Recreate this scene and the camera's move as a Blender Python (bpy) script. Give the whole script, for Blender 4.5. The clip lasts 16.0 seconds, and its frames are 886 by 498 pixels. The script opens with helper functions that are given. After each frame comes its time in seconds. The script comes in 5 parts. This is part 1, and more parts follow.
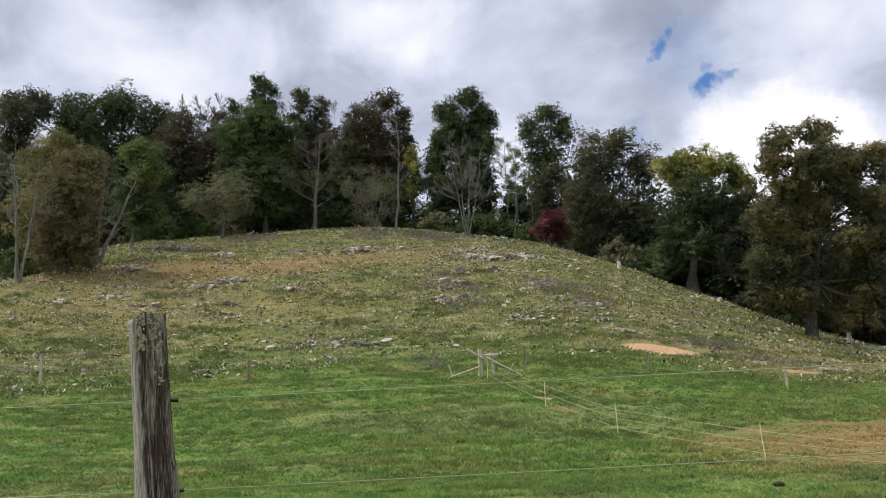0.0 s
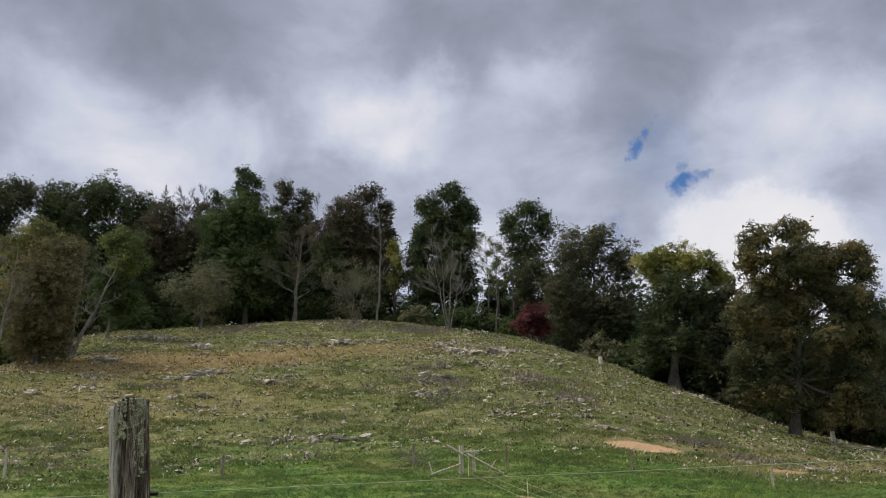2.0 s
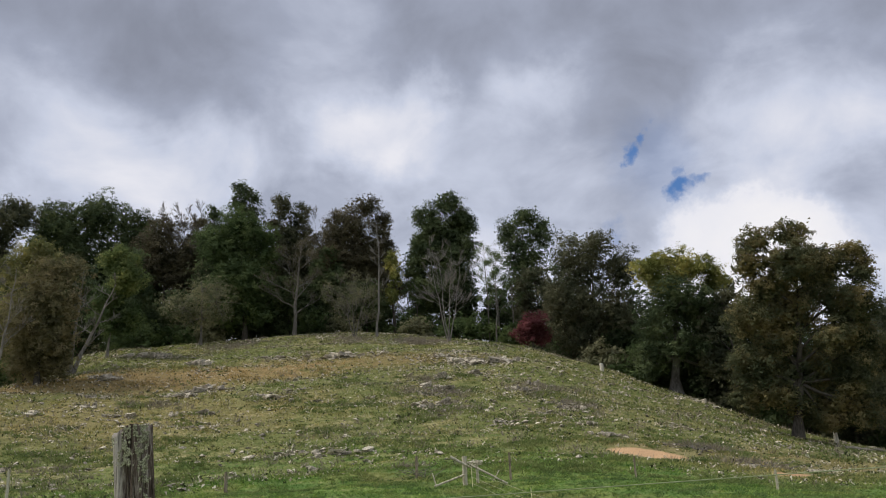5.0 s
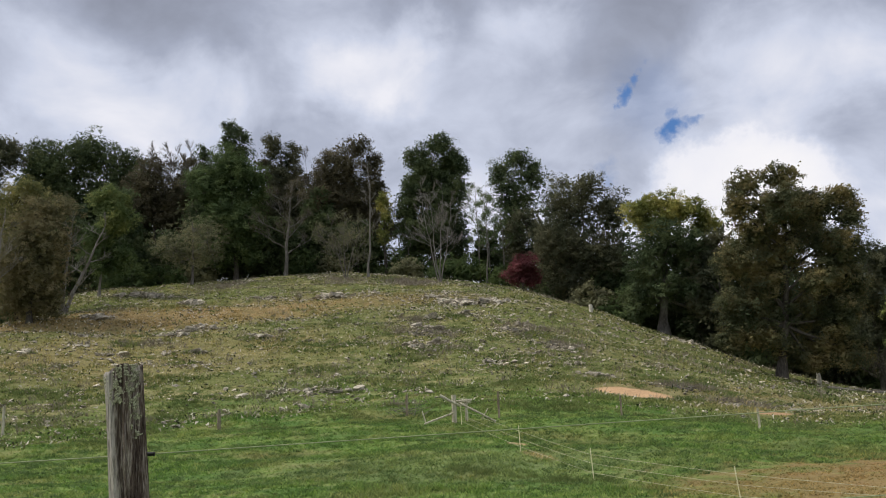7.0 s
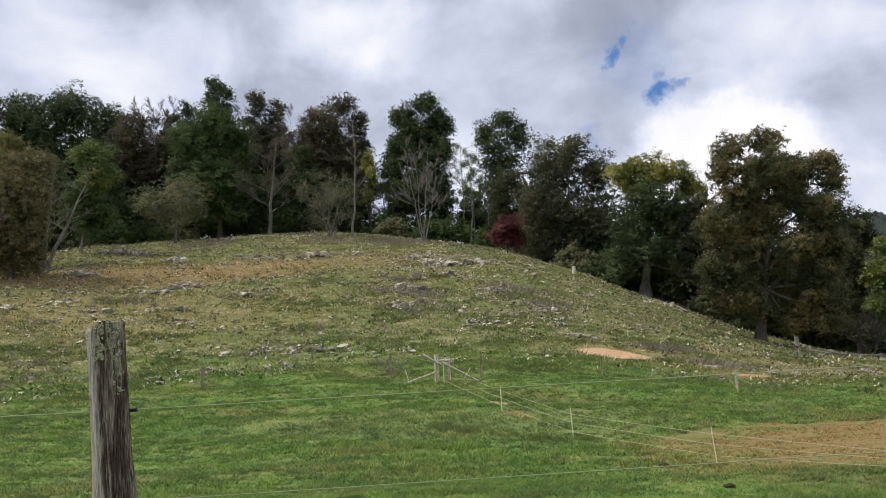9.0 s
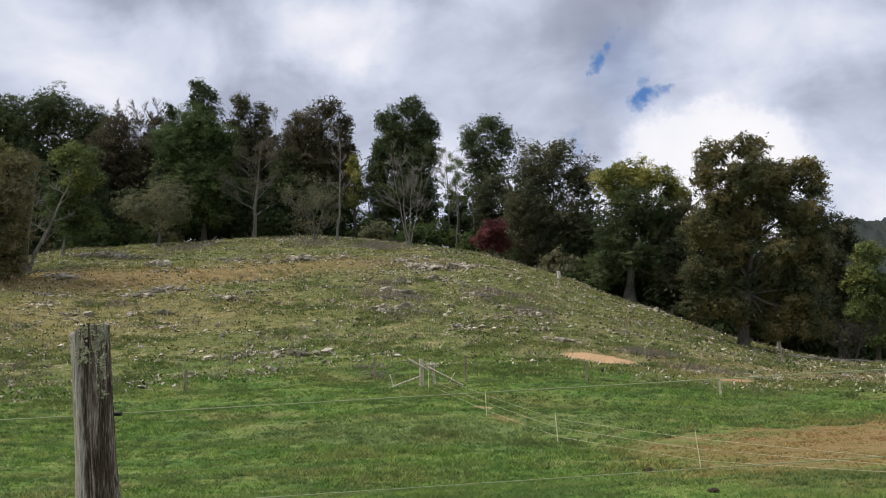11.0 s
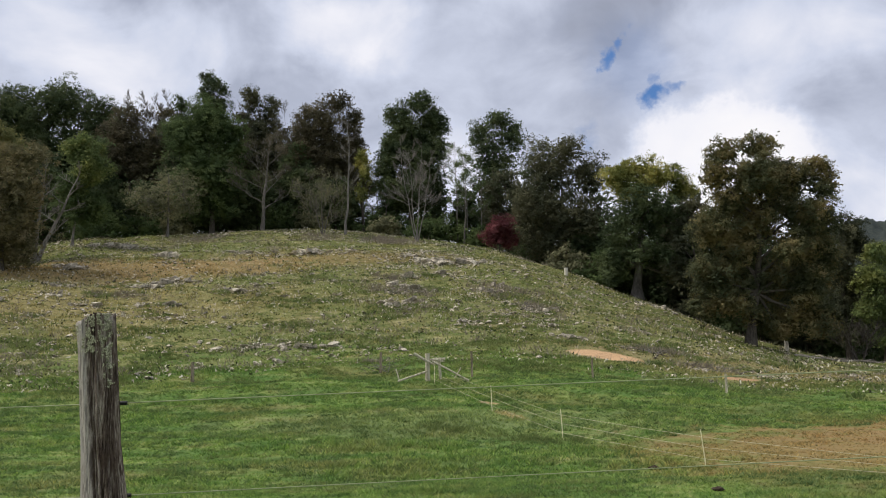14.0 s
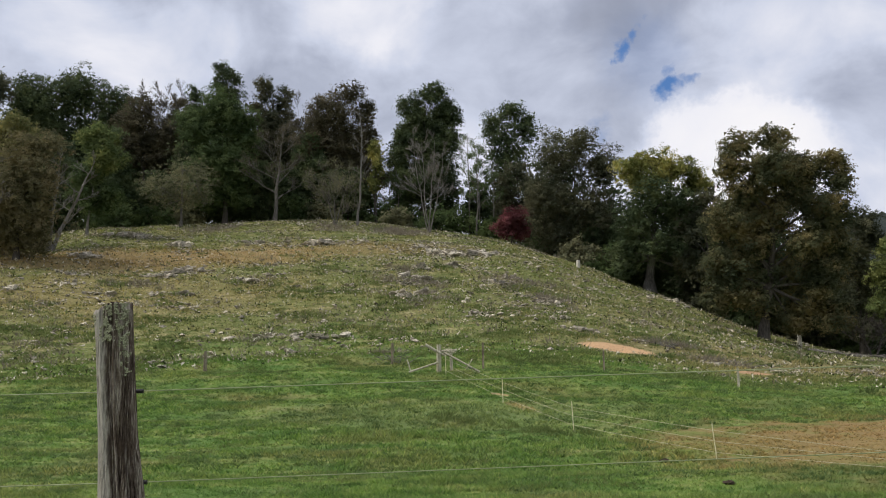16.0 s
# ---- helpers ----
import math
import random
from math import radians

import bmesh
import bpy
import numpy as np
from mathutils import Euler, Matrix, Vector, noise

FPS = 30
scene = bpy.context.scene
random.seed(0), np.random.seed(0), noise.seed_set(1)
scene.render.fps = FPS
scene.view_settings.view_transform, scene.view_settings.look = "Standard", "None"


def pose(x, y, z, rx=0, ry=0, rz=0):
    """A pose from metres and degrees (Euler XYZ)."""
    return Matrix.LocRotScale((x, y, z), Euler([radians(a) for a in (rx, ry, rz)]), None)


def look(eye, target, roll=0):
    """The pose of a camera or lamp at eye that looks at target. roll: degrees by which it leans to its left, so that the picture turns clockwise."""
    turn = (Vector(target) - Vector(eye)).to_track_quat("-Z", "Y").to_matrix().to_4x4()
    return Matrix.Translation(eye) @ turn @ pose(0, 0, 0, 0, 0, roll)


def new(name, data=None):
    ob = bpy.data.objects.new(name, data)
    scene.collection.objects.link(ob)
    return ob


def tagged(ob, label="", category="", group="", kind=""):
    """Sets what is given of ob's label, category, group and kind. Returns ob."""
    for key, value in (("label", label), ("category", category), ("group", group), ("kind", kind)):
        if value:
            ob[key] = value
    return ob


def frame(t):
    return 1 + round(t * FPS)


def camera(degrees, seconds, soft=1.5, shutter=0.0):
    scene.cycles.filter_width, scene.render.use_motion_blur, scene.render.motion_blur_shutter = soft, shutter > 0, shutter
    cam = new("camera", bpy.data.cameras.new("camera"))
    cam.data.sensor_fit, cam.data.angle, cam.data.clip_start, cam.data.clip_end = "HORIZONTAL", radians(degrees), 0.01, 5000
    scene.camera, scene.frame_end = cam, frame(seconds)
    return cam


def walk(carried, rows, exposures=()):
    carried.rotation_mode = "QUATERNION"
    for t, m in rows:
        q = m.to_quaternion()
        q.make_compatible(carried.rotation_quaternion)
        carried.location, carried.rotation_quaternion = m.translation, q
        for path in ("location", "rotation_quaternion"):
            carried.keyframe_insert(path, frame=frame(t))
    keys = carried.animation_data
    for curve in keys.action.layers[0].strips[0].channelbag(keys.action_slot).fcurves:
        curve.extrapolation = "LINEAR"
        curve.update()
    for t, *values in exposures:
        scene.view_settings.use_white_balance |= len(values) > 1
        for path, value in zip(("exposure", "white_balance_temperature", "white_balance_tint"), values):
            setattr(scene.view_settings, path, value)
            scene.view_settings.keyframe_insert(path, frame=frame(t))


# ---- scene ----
cam = camera(55.8, 16.0, soft=1.0)
PATH = [
    (0, (0.052, 0.051, 1.492), (-0.037, 2.032, 1.75), -2.1),
    (0.5, (0.012, 0.126, 1.464), (-0.019, 2.113, 1.69), -2.8),
    (1, (-0.02, 0.144, 1.479), (-0.055, 2.128, 1.729), -3.2),
    (1.5, (-0.018, 0.127, 1.477), (-0.068, 2.1, 1.804), -2.5),
    (2, (-0.034, 0.166, 1.475), (-0.068, 2.108, 1.951), -1.7),
    (2.5, (-0.051, 0.174, 1.477), (-0.072, 2.095, 2.033), -2.3),
    (3, (-0.058, 0.18, 1.484), (-0.076, 2.093, 2.069), -3.0),
    (3.5, (-0.073, 0.236, 1.495), (-0.081, 2.15, 2.075), -3.6),
    (4, (-0.037, 0.134, 1.498), (-0.06, 2.054, 2.054), -3.7),
    (6.3, (-0.024, 0.121, 1.512), (-0.048, 2.076, 1.932), -2.6),
    (6.5, (0.008, 0.049, 1.505), (-0.012, 2.008, 1.911), -2.8),
    (7, (0.011, 0.049, 1.504), (-0.005, 2.016, 1.865), -2.9),
    (7.5, (0.006, 0.058, 1.503), (-0.011, 2.031, 1.829), -2.8),
    (8, (0.015, 0.055, 1.504), (0.003, 2.033, 1.801), -2.7),
    (8.5, (0.021, 0.043, 1.502), (0.02, 2.024, 1.773), -2.6),
    (9, (0.031, 0.012, 1.503), (0.047, 1.994, 1.769), -2.4),
    (11.5, (0.003, 0.053, 1.502), (0.057, 2.033, 1.778), -2.3),
    (12, (0.015, 0.03, 1.501), (0.056, 2.01, 1.778), -2.0),
    (12.5, (0.007, 0.055, 1.501), (0.042, 2.035, 1.784), -1.9),
    (13, (0.01, 0.059, 1.496), (0.047, 2.039, 1.773), -1.7),
    (13.5, (0.019, 0.038, 1.501), (0.053, 2.019, 1.771), -1.7),
    (14, (0.015, 0.042, 1.497), (0.049, 2.025, 1.761), -1.5),
    (14.5, (0.011, 0.037, 1.498), (0.042, 2.02, 1.756), -1.3),
    (15, (0.007, 0.035, 1.501), (0.033, 2.018, 1.759), -1.2),
    (15.5, (0.011, 0.019, 1.499), (0.028, 2.004, 1.748), -1.1),
    (16, (0.008, 0.024, 1.498), (0.013, 2.009, 1.742), -1.0),
]
walk(cam, [(t, look(eye, target, roll)) for t, eye, target, roll in PATH],
     exposures=[(0, 0.17), (1.2, 0.09), (2.0, -0.20), (3.0, -0.38), (3.6, -0.28), (4.2, -0.15), (6.4, -0.07), (9, 0.13), (12, 0.0), (14.5, 0.03), (16, -0.02)])

# ---- light ----
SUN_ELEVATION, SUN_AZIMUTH = 54.0, -88.0   # degrees; azimuth from the view axis, to the right


def sun_vector():
    e, a = radians(SUN_ELEVATION), radians(SUN_AZIMUTH)
    return Vector((math.cos(e) * math.sin(a), math.cos(e) * math.cos(a), math.sin(e)))


class Nodes:
    """Short hand for node trees."""

    def __init__(self, tree):
        self.tree = tree
        tree.nodes.clear()

    def node(self, kind, **settings):
        n = self.tree.nodes.new(kind)
        for k, v in settings.items():
            setattr(n, k, v)
        return n

    def put(self, socket, value):
        if isinstance(value, bpy.types.NodeSocket):
            self.tree.links.new(value, socket)
        elif isinstance(value, (tuple, list)) and len(value) == 3 and socket.type == "RGBA":
            socket.default_value = (*value, 1)
        else:
            socket.default_value = value

    def math(self, op, a, b=0.0, c=None, clamp=False):
        n = self.node("ShaderNodeMath", operation=op, use_clamp=clamp)
        self.put(n.inputs[0], a)
        self.put(n.inputs[1], b)
        if c is not None:
            self.put(n.inputs[2], c)
        return n.outputs[0]

    def vec(self, op, a, b=(0, 0, 0)):
        n = self.node("ShaderNodeVectorMath", operation=op)
        self.put(n.inputs[0], a)
        if op == "SCALE":
            self.put(n.inputs[3], b)
        else:
            self.put(n.inputs[1], b)
        return n.outputs["Value"] if op in ("DISTANCE", "LENGTH", "DOT_PRODUCT") else n.outputs["Vector"]

    def mix(self, fac, a, b, mode="MIX"):
        n = self.node("ShaderNodeMix", data_type="RGBA", blend_type=mode)
        self.put(n.inputs[0], fac)
        self.put(n.inputs[6], a)
        self.put(n.inputs[7], b)
        return n.outputs[2]

    def noise(self, vector, scale, detail=4.0, rough=0.55, distortion=0.0):
        n = self.node("ShaderNodeTexNoise")
        self.put(n.inputs["Vector"], vector)
        for k, v in (("Scale", scale), ("Detail", detail), ("Roughness", rough), ("Distortion", distortion)):
            n.inputs[k].default_value = v
        return n

    def step(self, value, lo, hi, a=0.0, b=1.0):
        n = self.node("ShaderNodeMapRange", interpolation_type="SMOOTHSTEP")
        self.put(n.inputs[0], value)
        for i, v in enumerate((lo, hi, a, b)):
            self.put(n.inputs[1 + i], v)
        return n.outputs[0]

    def ramp(self, value, stops):
        n = self.node("ShaderNodeValToRGB")
        self.put(n.inputs[0], value)
        e = n.color_ramp.elements
        while len(e) < len(stops):
            e.new(0.5)
        for k, (p, c) in zip(e, stops):
            k.position, k.color = p, (*c, 1)
        return n.outputs[0]


def make_world():
    world = bpy.data.worlds.new("world")
    scene.world = world
    world.use_nodes = True
    n = Nodes(world.node_tree)
    d = n.node("ShaderNodeTexCoord").outputs["Generated"]
    sky = n.node("ShaderNodeTexSky", sky_type="NISHITA", sun_disc=False,
                 sun_elevation=radians(SUN_ELEVATION), sun_rotation=radians(SUN_AZIMUTH))
    sep = n.node("ShaderNodeSeparateXYZ")
    n.put(sep.inputs[0], d)
    # cloud layer seen in perspective: flat, stretched towards the horizon
    up = n.math("ADD", n.math("MAXIMUM", sep.outputs[2], 0.0), 0.55)
    comb = n.node("ShaderNodeCombineXYZ")
    n.put(comb.inputs[0], n.math("DIVIDE", sep.outputs[0], up))
    n.put(comb.inputs[1], n.math("DIVIDE", sep.outputs[1], up))
    flat = comb.outputs[0]
    warp = n.vec("SCALE", n.vec("SUBTRACT", n.noise(d, 5.5, 6.0, 0.6).outputs["Color"], (0.5, 0.5, 0.5)), 0.16)
    wd = n.vec("ADD", d, warp)
    fine = n.vec("SCALE", n.vec("SUBTRACT", n.noise(d, 20.0, 4.0, 0.6).outputs["Color"], (0.5, 0.5, 0.5)), 0.05)
    soft = n.vec("SCALE", n.vec("SUBTRACT", n.noise(d, 9.0, 6.0, 0.65).outputs["Color"], (0.5, 0.5, 0.5)), 0.075)
    wf = n.vec("ADD", n.vec("ADD", d, soft), fine)

    def blob(centre, r0, r1, src=wd, squash=(1, 1, 1)):
        a, b = src, centre
        if squash != (1, 1, 1):
            a = n.vec("MULTIPLY", src, squash)
            b = tuple(p * q for p, q in zip(centre, squash))
        return n.step(n.vec("DISTANCE", a, b), r0, r1, 1.0, 0.0)

    big = n.noise(flat, 2.0, 5.0, 0.5, 0.3).outputs["Fac"]
    small = n.noise(flat, 6.5, 6.0, 0.55, 0.4).outputs["Fac"]
    v = n.math("ADD", n.math("MULTIPLY", big, 0.75), n.math("MULTIPLY", small, 0.5))
    v = n.math("SUBTRACT", v, 0.115)
    # lighter cloud near the horizon, heavier grey overhead
    v = n.math("ADD", v, n.step(sep.outputs[2], 0.16, 0.52, 0.14, -0.02))
    for centre, r0, r1, amount, squash in CLOUDS:
        v = n.math("ADD", v, n.math("MULTIPLY", blob(centre, r0, r1, wf if amount > 0.18 else wd, squash), amount))
    cloud = n.ramp(v, [(0.24, (0.23, 0.252, 0.31)), (0.46, (0.385, 0.428, 0.53)), (0.62, (0.61, 0.665, 0.785)), (0.80, (0.86, 0.875, 0.925)), (1.0, (0.94, 0.94, 0.95))])
    cloud = n.mix(1.0, cloud, (10.05, 9.9, 10.1), "MULTIPLY")
    hole = 0.0
    for centre, r0, r1, amount, squash in HOLES:
        hole = n.math("MAXIMUM", hole, n.math("MULTIPLY", blob(centre, r0, r1, wf, squash), amount))
    white = blob((0.326, 0.916, 0.210), 0.060, 0.080, wf, (0.68, 0.8, 1.05))
    hole = n.math("MULTIPLY", hole, n.math("SUBTRACT", 1.0, white))
    blue = n.mix(0.75, sky.outputs[0], (0.7, 2.0, 5.2))
    bg = n.node("ShaderNodeBackground")
    n.put(bg.inputs[0], n.mix(hole, cloud, blue))
    bg.inputs[1].default_value = 0.1
    n.put(n.node("ShaderNodeOutputWorld").inputs[0], bg.outputs[0])


# cloud masses (direction, inner and outer size, lift, squash) and gaps of blue
CLOUDS = [
    ((0.326, 0.916, 0.210), 0.050, 0.080, 0.24, (0.68, 0.8, 1.05)),
    ((0.330, 0.915, 0.190), 0.03, 0.13, 0.13, (0.8, 1, 1.05)),
    ((-0.343, 0.872, 0.350), 0.02, 0.13, 0.17, (0.8, 1, 1.1)),
    ((-0.435, 0.805, 0.405), 0.02, 0.11, 0.12, (1, 1, 1)),
    ((-0.095, 0.922, 0.378), 0.015, 0.085, 0.17, (0.7, 1, 1.5)),
    ((-0.034, 0.906, 0.425), 0.008, 0.05, 0.13, (1, 1, 0.8)),
    ((0.102, 0.910, 0.402), 0.01, 0.07, 0.10, (0.8, 1, 1.3)),
    ((0.395, 0.845, 0.370), 0.04, 0.15, 0.12, (0.8, 1, 1.2)),
    ((0.470, 0.850, 0.245), 0.03, 0.12, -0.15, (1, 1, 1)),
    ((-0.340, 0.825, 0.445), 0.04, 0.20, -0.10, (0.6, 1, 1.3)),
    ((0.230, 0.863, 0.450), 0.03, 0.17, -0.11, (0.55, 1, 1.6)),
    ((0.048, 0.854, 0.519), 0.03, 0.16, -0.07, (0.7, 1, 1.2)),
    ((-0.156, 0.929, 0.325), 0.02, 0.11, -0.06, (0.7, 1, 1.2)),
]
HOLES = [
    ((0.210, 0.921, 0.332), 0.003, 0.018, 0.95, (1.2, 1, 0.85)),
    ((0.221, 0.915, 0.347), 0.002, 0.015, 0.8, (1.2, 1, 0.85)),
    ((0.231, 0.908, 0.363), 0.002, 0.016, 0.5, (1.2, 1, 0.8)),
    ((0.258, 0.922, 0.286), 0.005, 0.023, 1.0, (0.85, 1, 1.1)),
    ((0.254, 0.918, 0.306), 0.002, 0.017, 0.7, (1.3, 1, 0.8)),
    ((0.280, 0.916, 0.295), 0.002, 0.016, 0.7, (0.8, 1, 1.3)),
    ((0.187, 0.948, 0.250), 0.004, 0.018, 0.35, (1, 1, 1)),
    ((0.237, 0.917, 0.322), 0.010, 0.070, 0.25, (1, 1, 0.8)),
]
make_world()
lamp = bpy.data.lights.new("sun", "SUN")
lamp.energy, lamp.angle, lamp.color = 3.1, radians(20), (1.0, 0.95, 0.87)
sun = new("sun", lamp)
sun.matrix_world = look(sun_vector() * 100, (0, 0, 0))


# ---- materials ----
def material(name):
    m = bpy.data.materials.new(name)
    m.use_nodes = True
    return m, Nodes(m.node_tree)


def finish(n, colour, rough=0.9, bump=None, strength=0.3, distance=0.02, specular=0.3, translucent=0.0):
    b = n.node("ShaderNodeBsdfPrincipled")
    n.put(b.inputs["Base Color"], colour)
    n.put(b.inputs["Roughness"], rough)
    b.inputs["Specular IOR Level"].default_value = specular
    if bump is not None:
        k = n.node("ShaderNodeBump")
        k.inputs["Strength"].default_value, k.inputs["Distance"].default_value = strength, distance
        n.put(k.inputs["Height"], bump)
        n.put(b.inputs["Normal"], k.outputs[0])
    out = n.node("ShaderNodeOutputMaterial")
    shader = b.outputs[0]
    if translucent:
        t = n.node("ShaderNodeBsdfTranslucent")
        n.put(t.inputs[0], colour)
        mixer = n.node("ShaderNodeMixShader")
        mixer.inputs[0].default_value = translucent
        n.put(mixer.inputs[1], shader)
        n.put(mixer.inputs[2], t.outputs[0])
        shader = mixer.outputs[0]
    n.put(out.inputs[0], shader)


def patch(n, p, cx, cy, rx, ry, turn, soft, rough_edge, src):
    """1 inside an uneven ellipse on the ground."""
    m = n.node("ShaderNodeMapping", vector_type="TEXTURE")
    n.put(m.inputs["Vector"], p)
    m.inputs["Location"].default_value = (cx, cy, 0)
    m.inputs["Rotation"].default_value = (0, 0, radians(turn))
    m.inputs["Scale"].default_value = (rx, ry, 1)
    flat = n.vec("MULTIPLY", m.outputs[0], (1, 1, 0))
    d = n.math("ADD", n.vec("LENGTH", flat), n.math("MULTIPLY", n.math("SUBTRACT", src, 0.5), rough_edge))
    return n.step(d, 1.0 - soft, 1.0 + soft, 1.0, 0.0)


def turf_colour(n):
    """Colours of the pasture by place: lush flat field, dry stony hillside, worn and bare spots."""
    p = n.node("ShaderNodeNewGeometry").outputs["Position"]
    flat = n.vec("MULTIPLY", p, (1, 1, 0))
    n1 = n.noise(flat, 0.16, 5, 0.6).outputs["Fac"]
    n2 = n.noise(flat, 0.9, 5, 0.65).outputs["Fac"]
    n3 = n.noise(n.vec("MULTIPLY", flat, (0.5, 1, 0)), 1.3, 4, 0.6).outputs["Fac"]
    n4 = n.noise(flat, 5.0, 3, 0.6).outputs["Fac"]
    lush = n.ramp(n.math("ADD", n.math("MULTIPLY", n3, 0.5), n.math("MULTIPLY", n4, 0.5)),
                  [(0.34, (0.048, 0.090, 0.022)), (0.45, (0.115, 0.190, 0.042)), (0.54, (0.175, 0.240, 0.064)), (0.66, (0.29, 0.29, 0.12))])
    n5 = n.noise(flat, 13.0, 3, 0.65).outputs["Fac"]
    lush = n.mix(n.step(n1, 0.48, 0.64, 0, 0.5), lush, (0.205, 0.17, 0.075))
    lush = n.mix(n.step(n2, 0.44, 0.34, 0, 0.55), lush, (0.050, 0.095, 0.030))
    n6 = n.noise(n.vec("MULTIPLY", flat, (0.45, 1.3, 0)), 0.55, 4, 0.6).outputs["Fac"]
    lush = n.mix(n.step(n6, 0.47, 0.60, 0, 0.55), lush, (0.078, 0.150, 0.040))
    lush = n.mix(n.step(n6, 0.44, 0.35, 0, 0.4), lush, (0.21, 0.19, 0.085))
    dry = n.ramp(n.math("ADD", n.math("MULTIPLY", n3, 0.4), n.math("ADD", n.math("MULTIPLY", n4, 0.3), n.math("MULTIPLY", n5, 0.3))),
                 [(0.40, (0.060, 0.072, 0.027)), (0.465, (0.128, 0.142, 0.048)), (0.525, (0.205, 0.194, 0.076)), (0.59, (0.37, 0.325, 0.17))])
    dry = n.mix(n.step(n1, 0.42, 0.58, 0.0, 0.5), dry, (0.122, 0.156, 0.042))
    litter = n.noise(flat, 7.5, 5, 0.75).outputs["Fac"]
    dry = n.mix(n.step(litter, 0.58, 0.66, 0.0, 0.45), dry, (0.42, 0.36, 0.22))
    dry = n.mix(n.step(litter, 0.43, 0.36, 0.0, 0.5), dry, (0.055, 0.066, 0.026))
    r = n.vec("LENGTH", flat)
    edge = n.math("ADD", r, n.math("MULTIPLY", n.math("SUBTRACT", n.math("ADD", n2, n3), 1.0), 16.0))
    c = n.mix(n.step(edge, 42.0, 57.0), lush, dry)
    for cx, cy, rx, ry, turn, soft, wobble, amount, colour in PATCHES:
        c = n.mix(n.math("MULTIPLY", patch(n, p, cx, cy, rx, ry, turn, soft, wobble, n2), amount), c, colour)
    return c, p, n2, n4


PATCHES = [
    (0.5, 31.0, 8.0, 2.2, -6.0, 0.5, 2.2, 0.4, (0.20, 0.215, 0.10)),
    (-27.0, 73.0, 17.0, 4.2, 12.0, 0.5, 2.2, 0.5, (0.34, 0.20, 0.10)),
    (-25.0, 61.0, 15.0, 6.0, 8.0, 0.5, 2.2, 0.32, (0.33, 0.24, 0.11)),
    (-8.0, 80.0, 13.0, 3.0, 3.0, 0.5, 2.2, 0.35, (0.31, 0.20, 0.10)),
    (12.6, 25.0, 6.2, 4.6, 8.0, 0.45, 2.2, 0.72, (0.28, 0.183, 0.085)),
    (19.0, 27.0, 7.0, 5.0, 8.0, 0.45, 2.2, 0.72, (0.28, 0.183, 0.085)),
    (20.0, 48.0, 14.0, 5.0, -12.0, 0.4, 1.6, 0.45, (0.30, 0.22, 0.12)),
    (2.9, 31.8, 0.9, 0.3, -58.0, 0.4, 2.0, 0.5, (0.38, 0.26, 0.14)),
]
SOIL = [
    (10.18, 48.6, 2.2, 1.05, -10.0, 0.16, 0.7, 1.0, (0.56, 0.36, 0.20)),
    (16.6, 45.2, 0.9, 0.45, -10.0, 0.2, 0.8, 0.9, (0.45, 0.28, 0.16)),
    (-21.5, 54.6, 1.8, 0.3, 0.0, 0.3, 0.9, 0.85, (0.50, 0.33, 0.18)),
    (-19.2, 40.3, 0.8, 0.3, 0.0, 0.3, 0.9, 0.6, (0.38, 0.25, 0.13)),
    (2.4, 35.0, 0.6, 0.25, -40.0, 0.3, 0.9, 0.8, (0.45, 0.30, 0.17)),
]


def turf_material(name, gain, blade):
    m, n = material(name)
    c, p, n2, n4 = turf_colour(n)
    if blade:
        rnd = n.node("ShaderNodeNewGeometry").outputs["Random Per Island"]
        c = n.mix(1.0, c, n.ramp(rnd, [(0.0, (0.55, 0.60, 0.55)), (0.4, (0.92, 0.96, 0.92)), (0.8, (1.22, 1.18, 1.1)), (1.0, (1.58, 1.48, 1.28))]), "MULTIPLY")
    else:
        for cx, cy, rx, ry, turn, soft, wobble, amount, colour in SOIL:
            shade = n.mix(n4, tuple(k * 0.8 for k in colour), tuple(min(1, k * 1.15) for k in colour))
            c = n.mix(n.math("MULTIPLY", patch(n, p, cx, cy, rx, ry, turn, soft, wobble, n2), amount), c, shade)
    c = n.mix(1.0, c, (gain, gain, gain), "MULTIPLY")
    if blade:
        finish(n, c, 0.65, specular=0.2, translucent=0.4)
    else:
        finish(n, c, 0.95, n.math("ADD", n.math("MULTIPLY", n2, 2.0), n.math("ADD", n4, n.noise(n.vec("MULTIPLY", p, (0.4, 1, 0)), 2.2, 5, 0.65).outputs["Fac"])), 0.8, 0.16, 0.1)
    return m


MAT_GROUND = turf_material("turf_ground", 1.08, False)
MAT_BLADE = turf_material("turf_blades", 1.56, True)


def leaf_material(name, dark, mid, light):
    m, n = material(name)
    rnd = n.node("ShaderNodeNewGeometry").outputs["Random Per Island"]
    p = n.node("ShaderNodeNewGeometry").outputs["Position"]
    clump = n.noise(p, 0.42, 3, 0.6).outputs["Fac"]
    f = n.math("ADD", n.math("MULTIPLY", rnd, 0.22), n.math("MULTIPLY", n.step(clump, 0.30, 0.70), 0.78))
    c = n.ramp(f, [(0.0, dark), (0.42, mid), (1.0, light)])
    c = n.mix(1.0, c, (3.25, 3.12, 3.16), "MULTIPLY")
    finish(n, c, 0.75, specular=0.06, translucent=0.36)
    return m


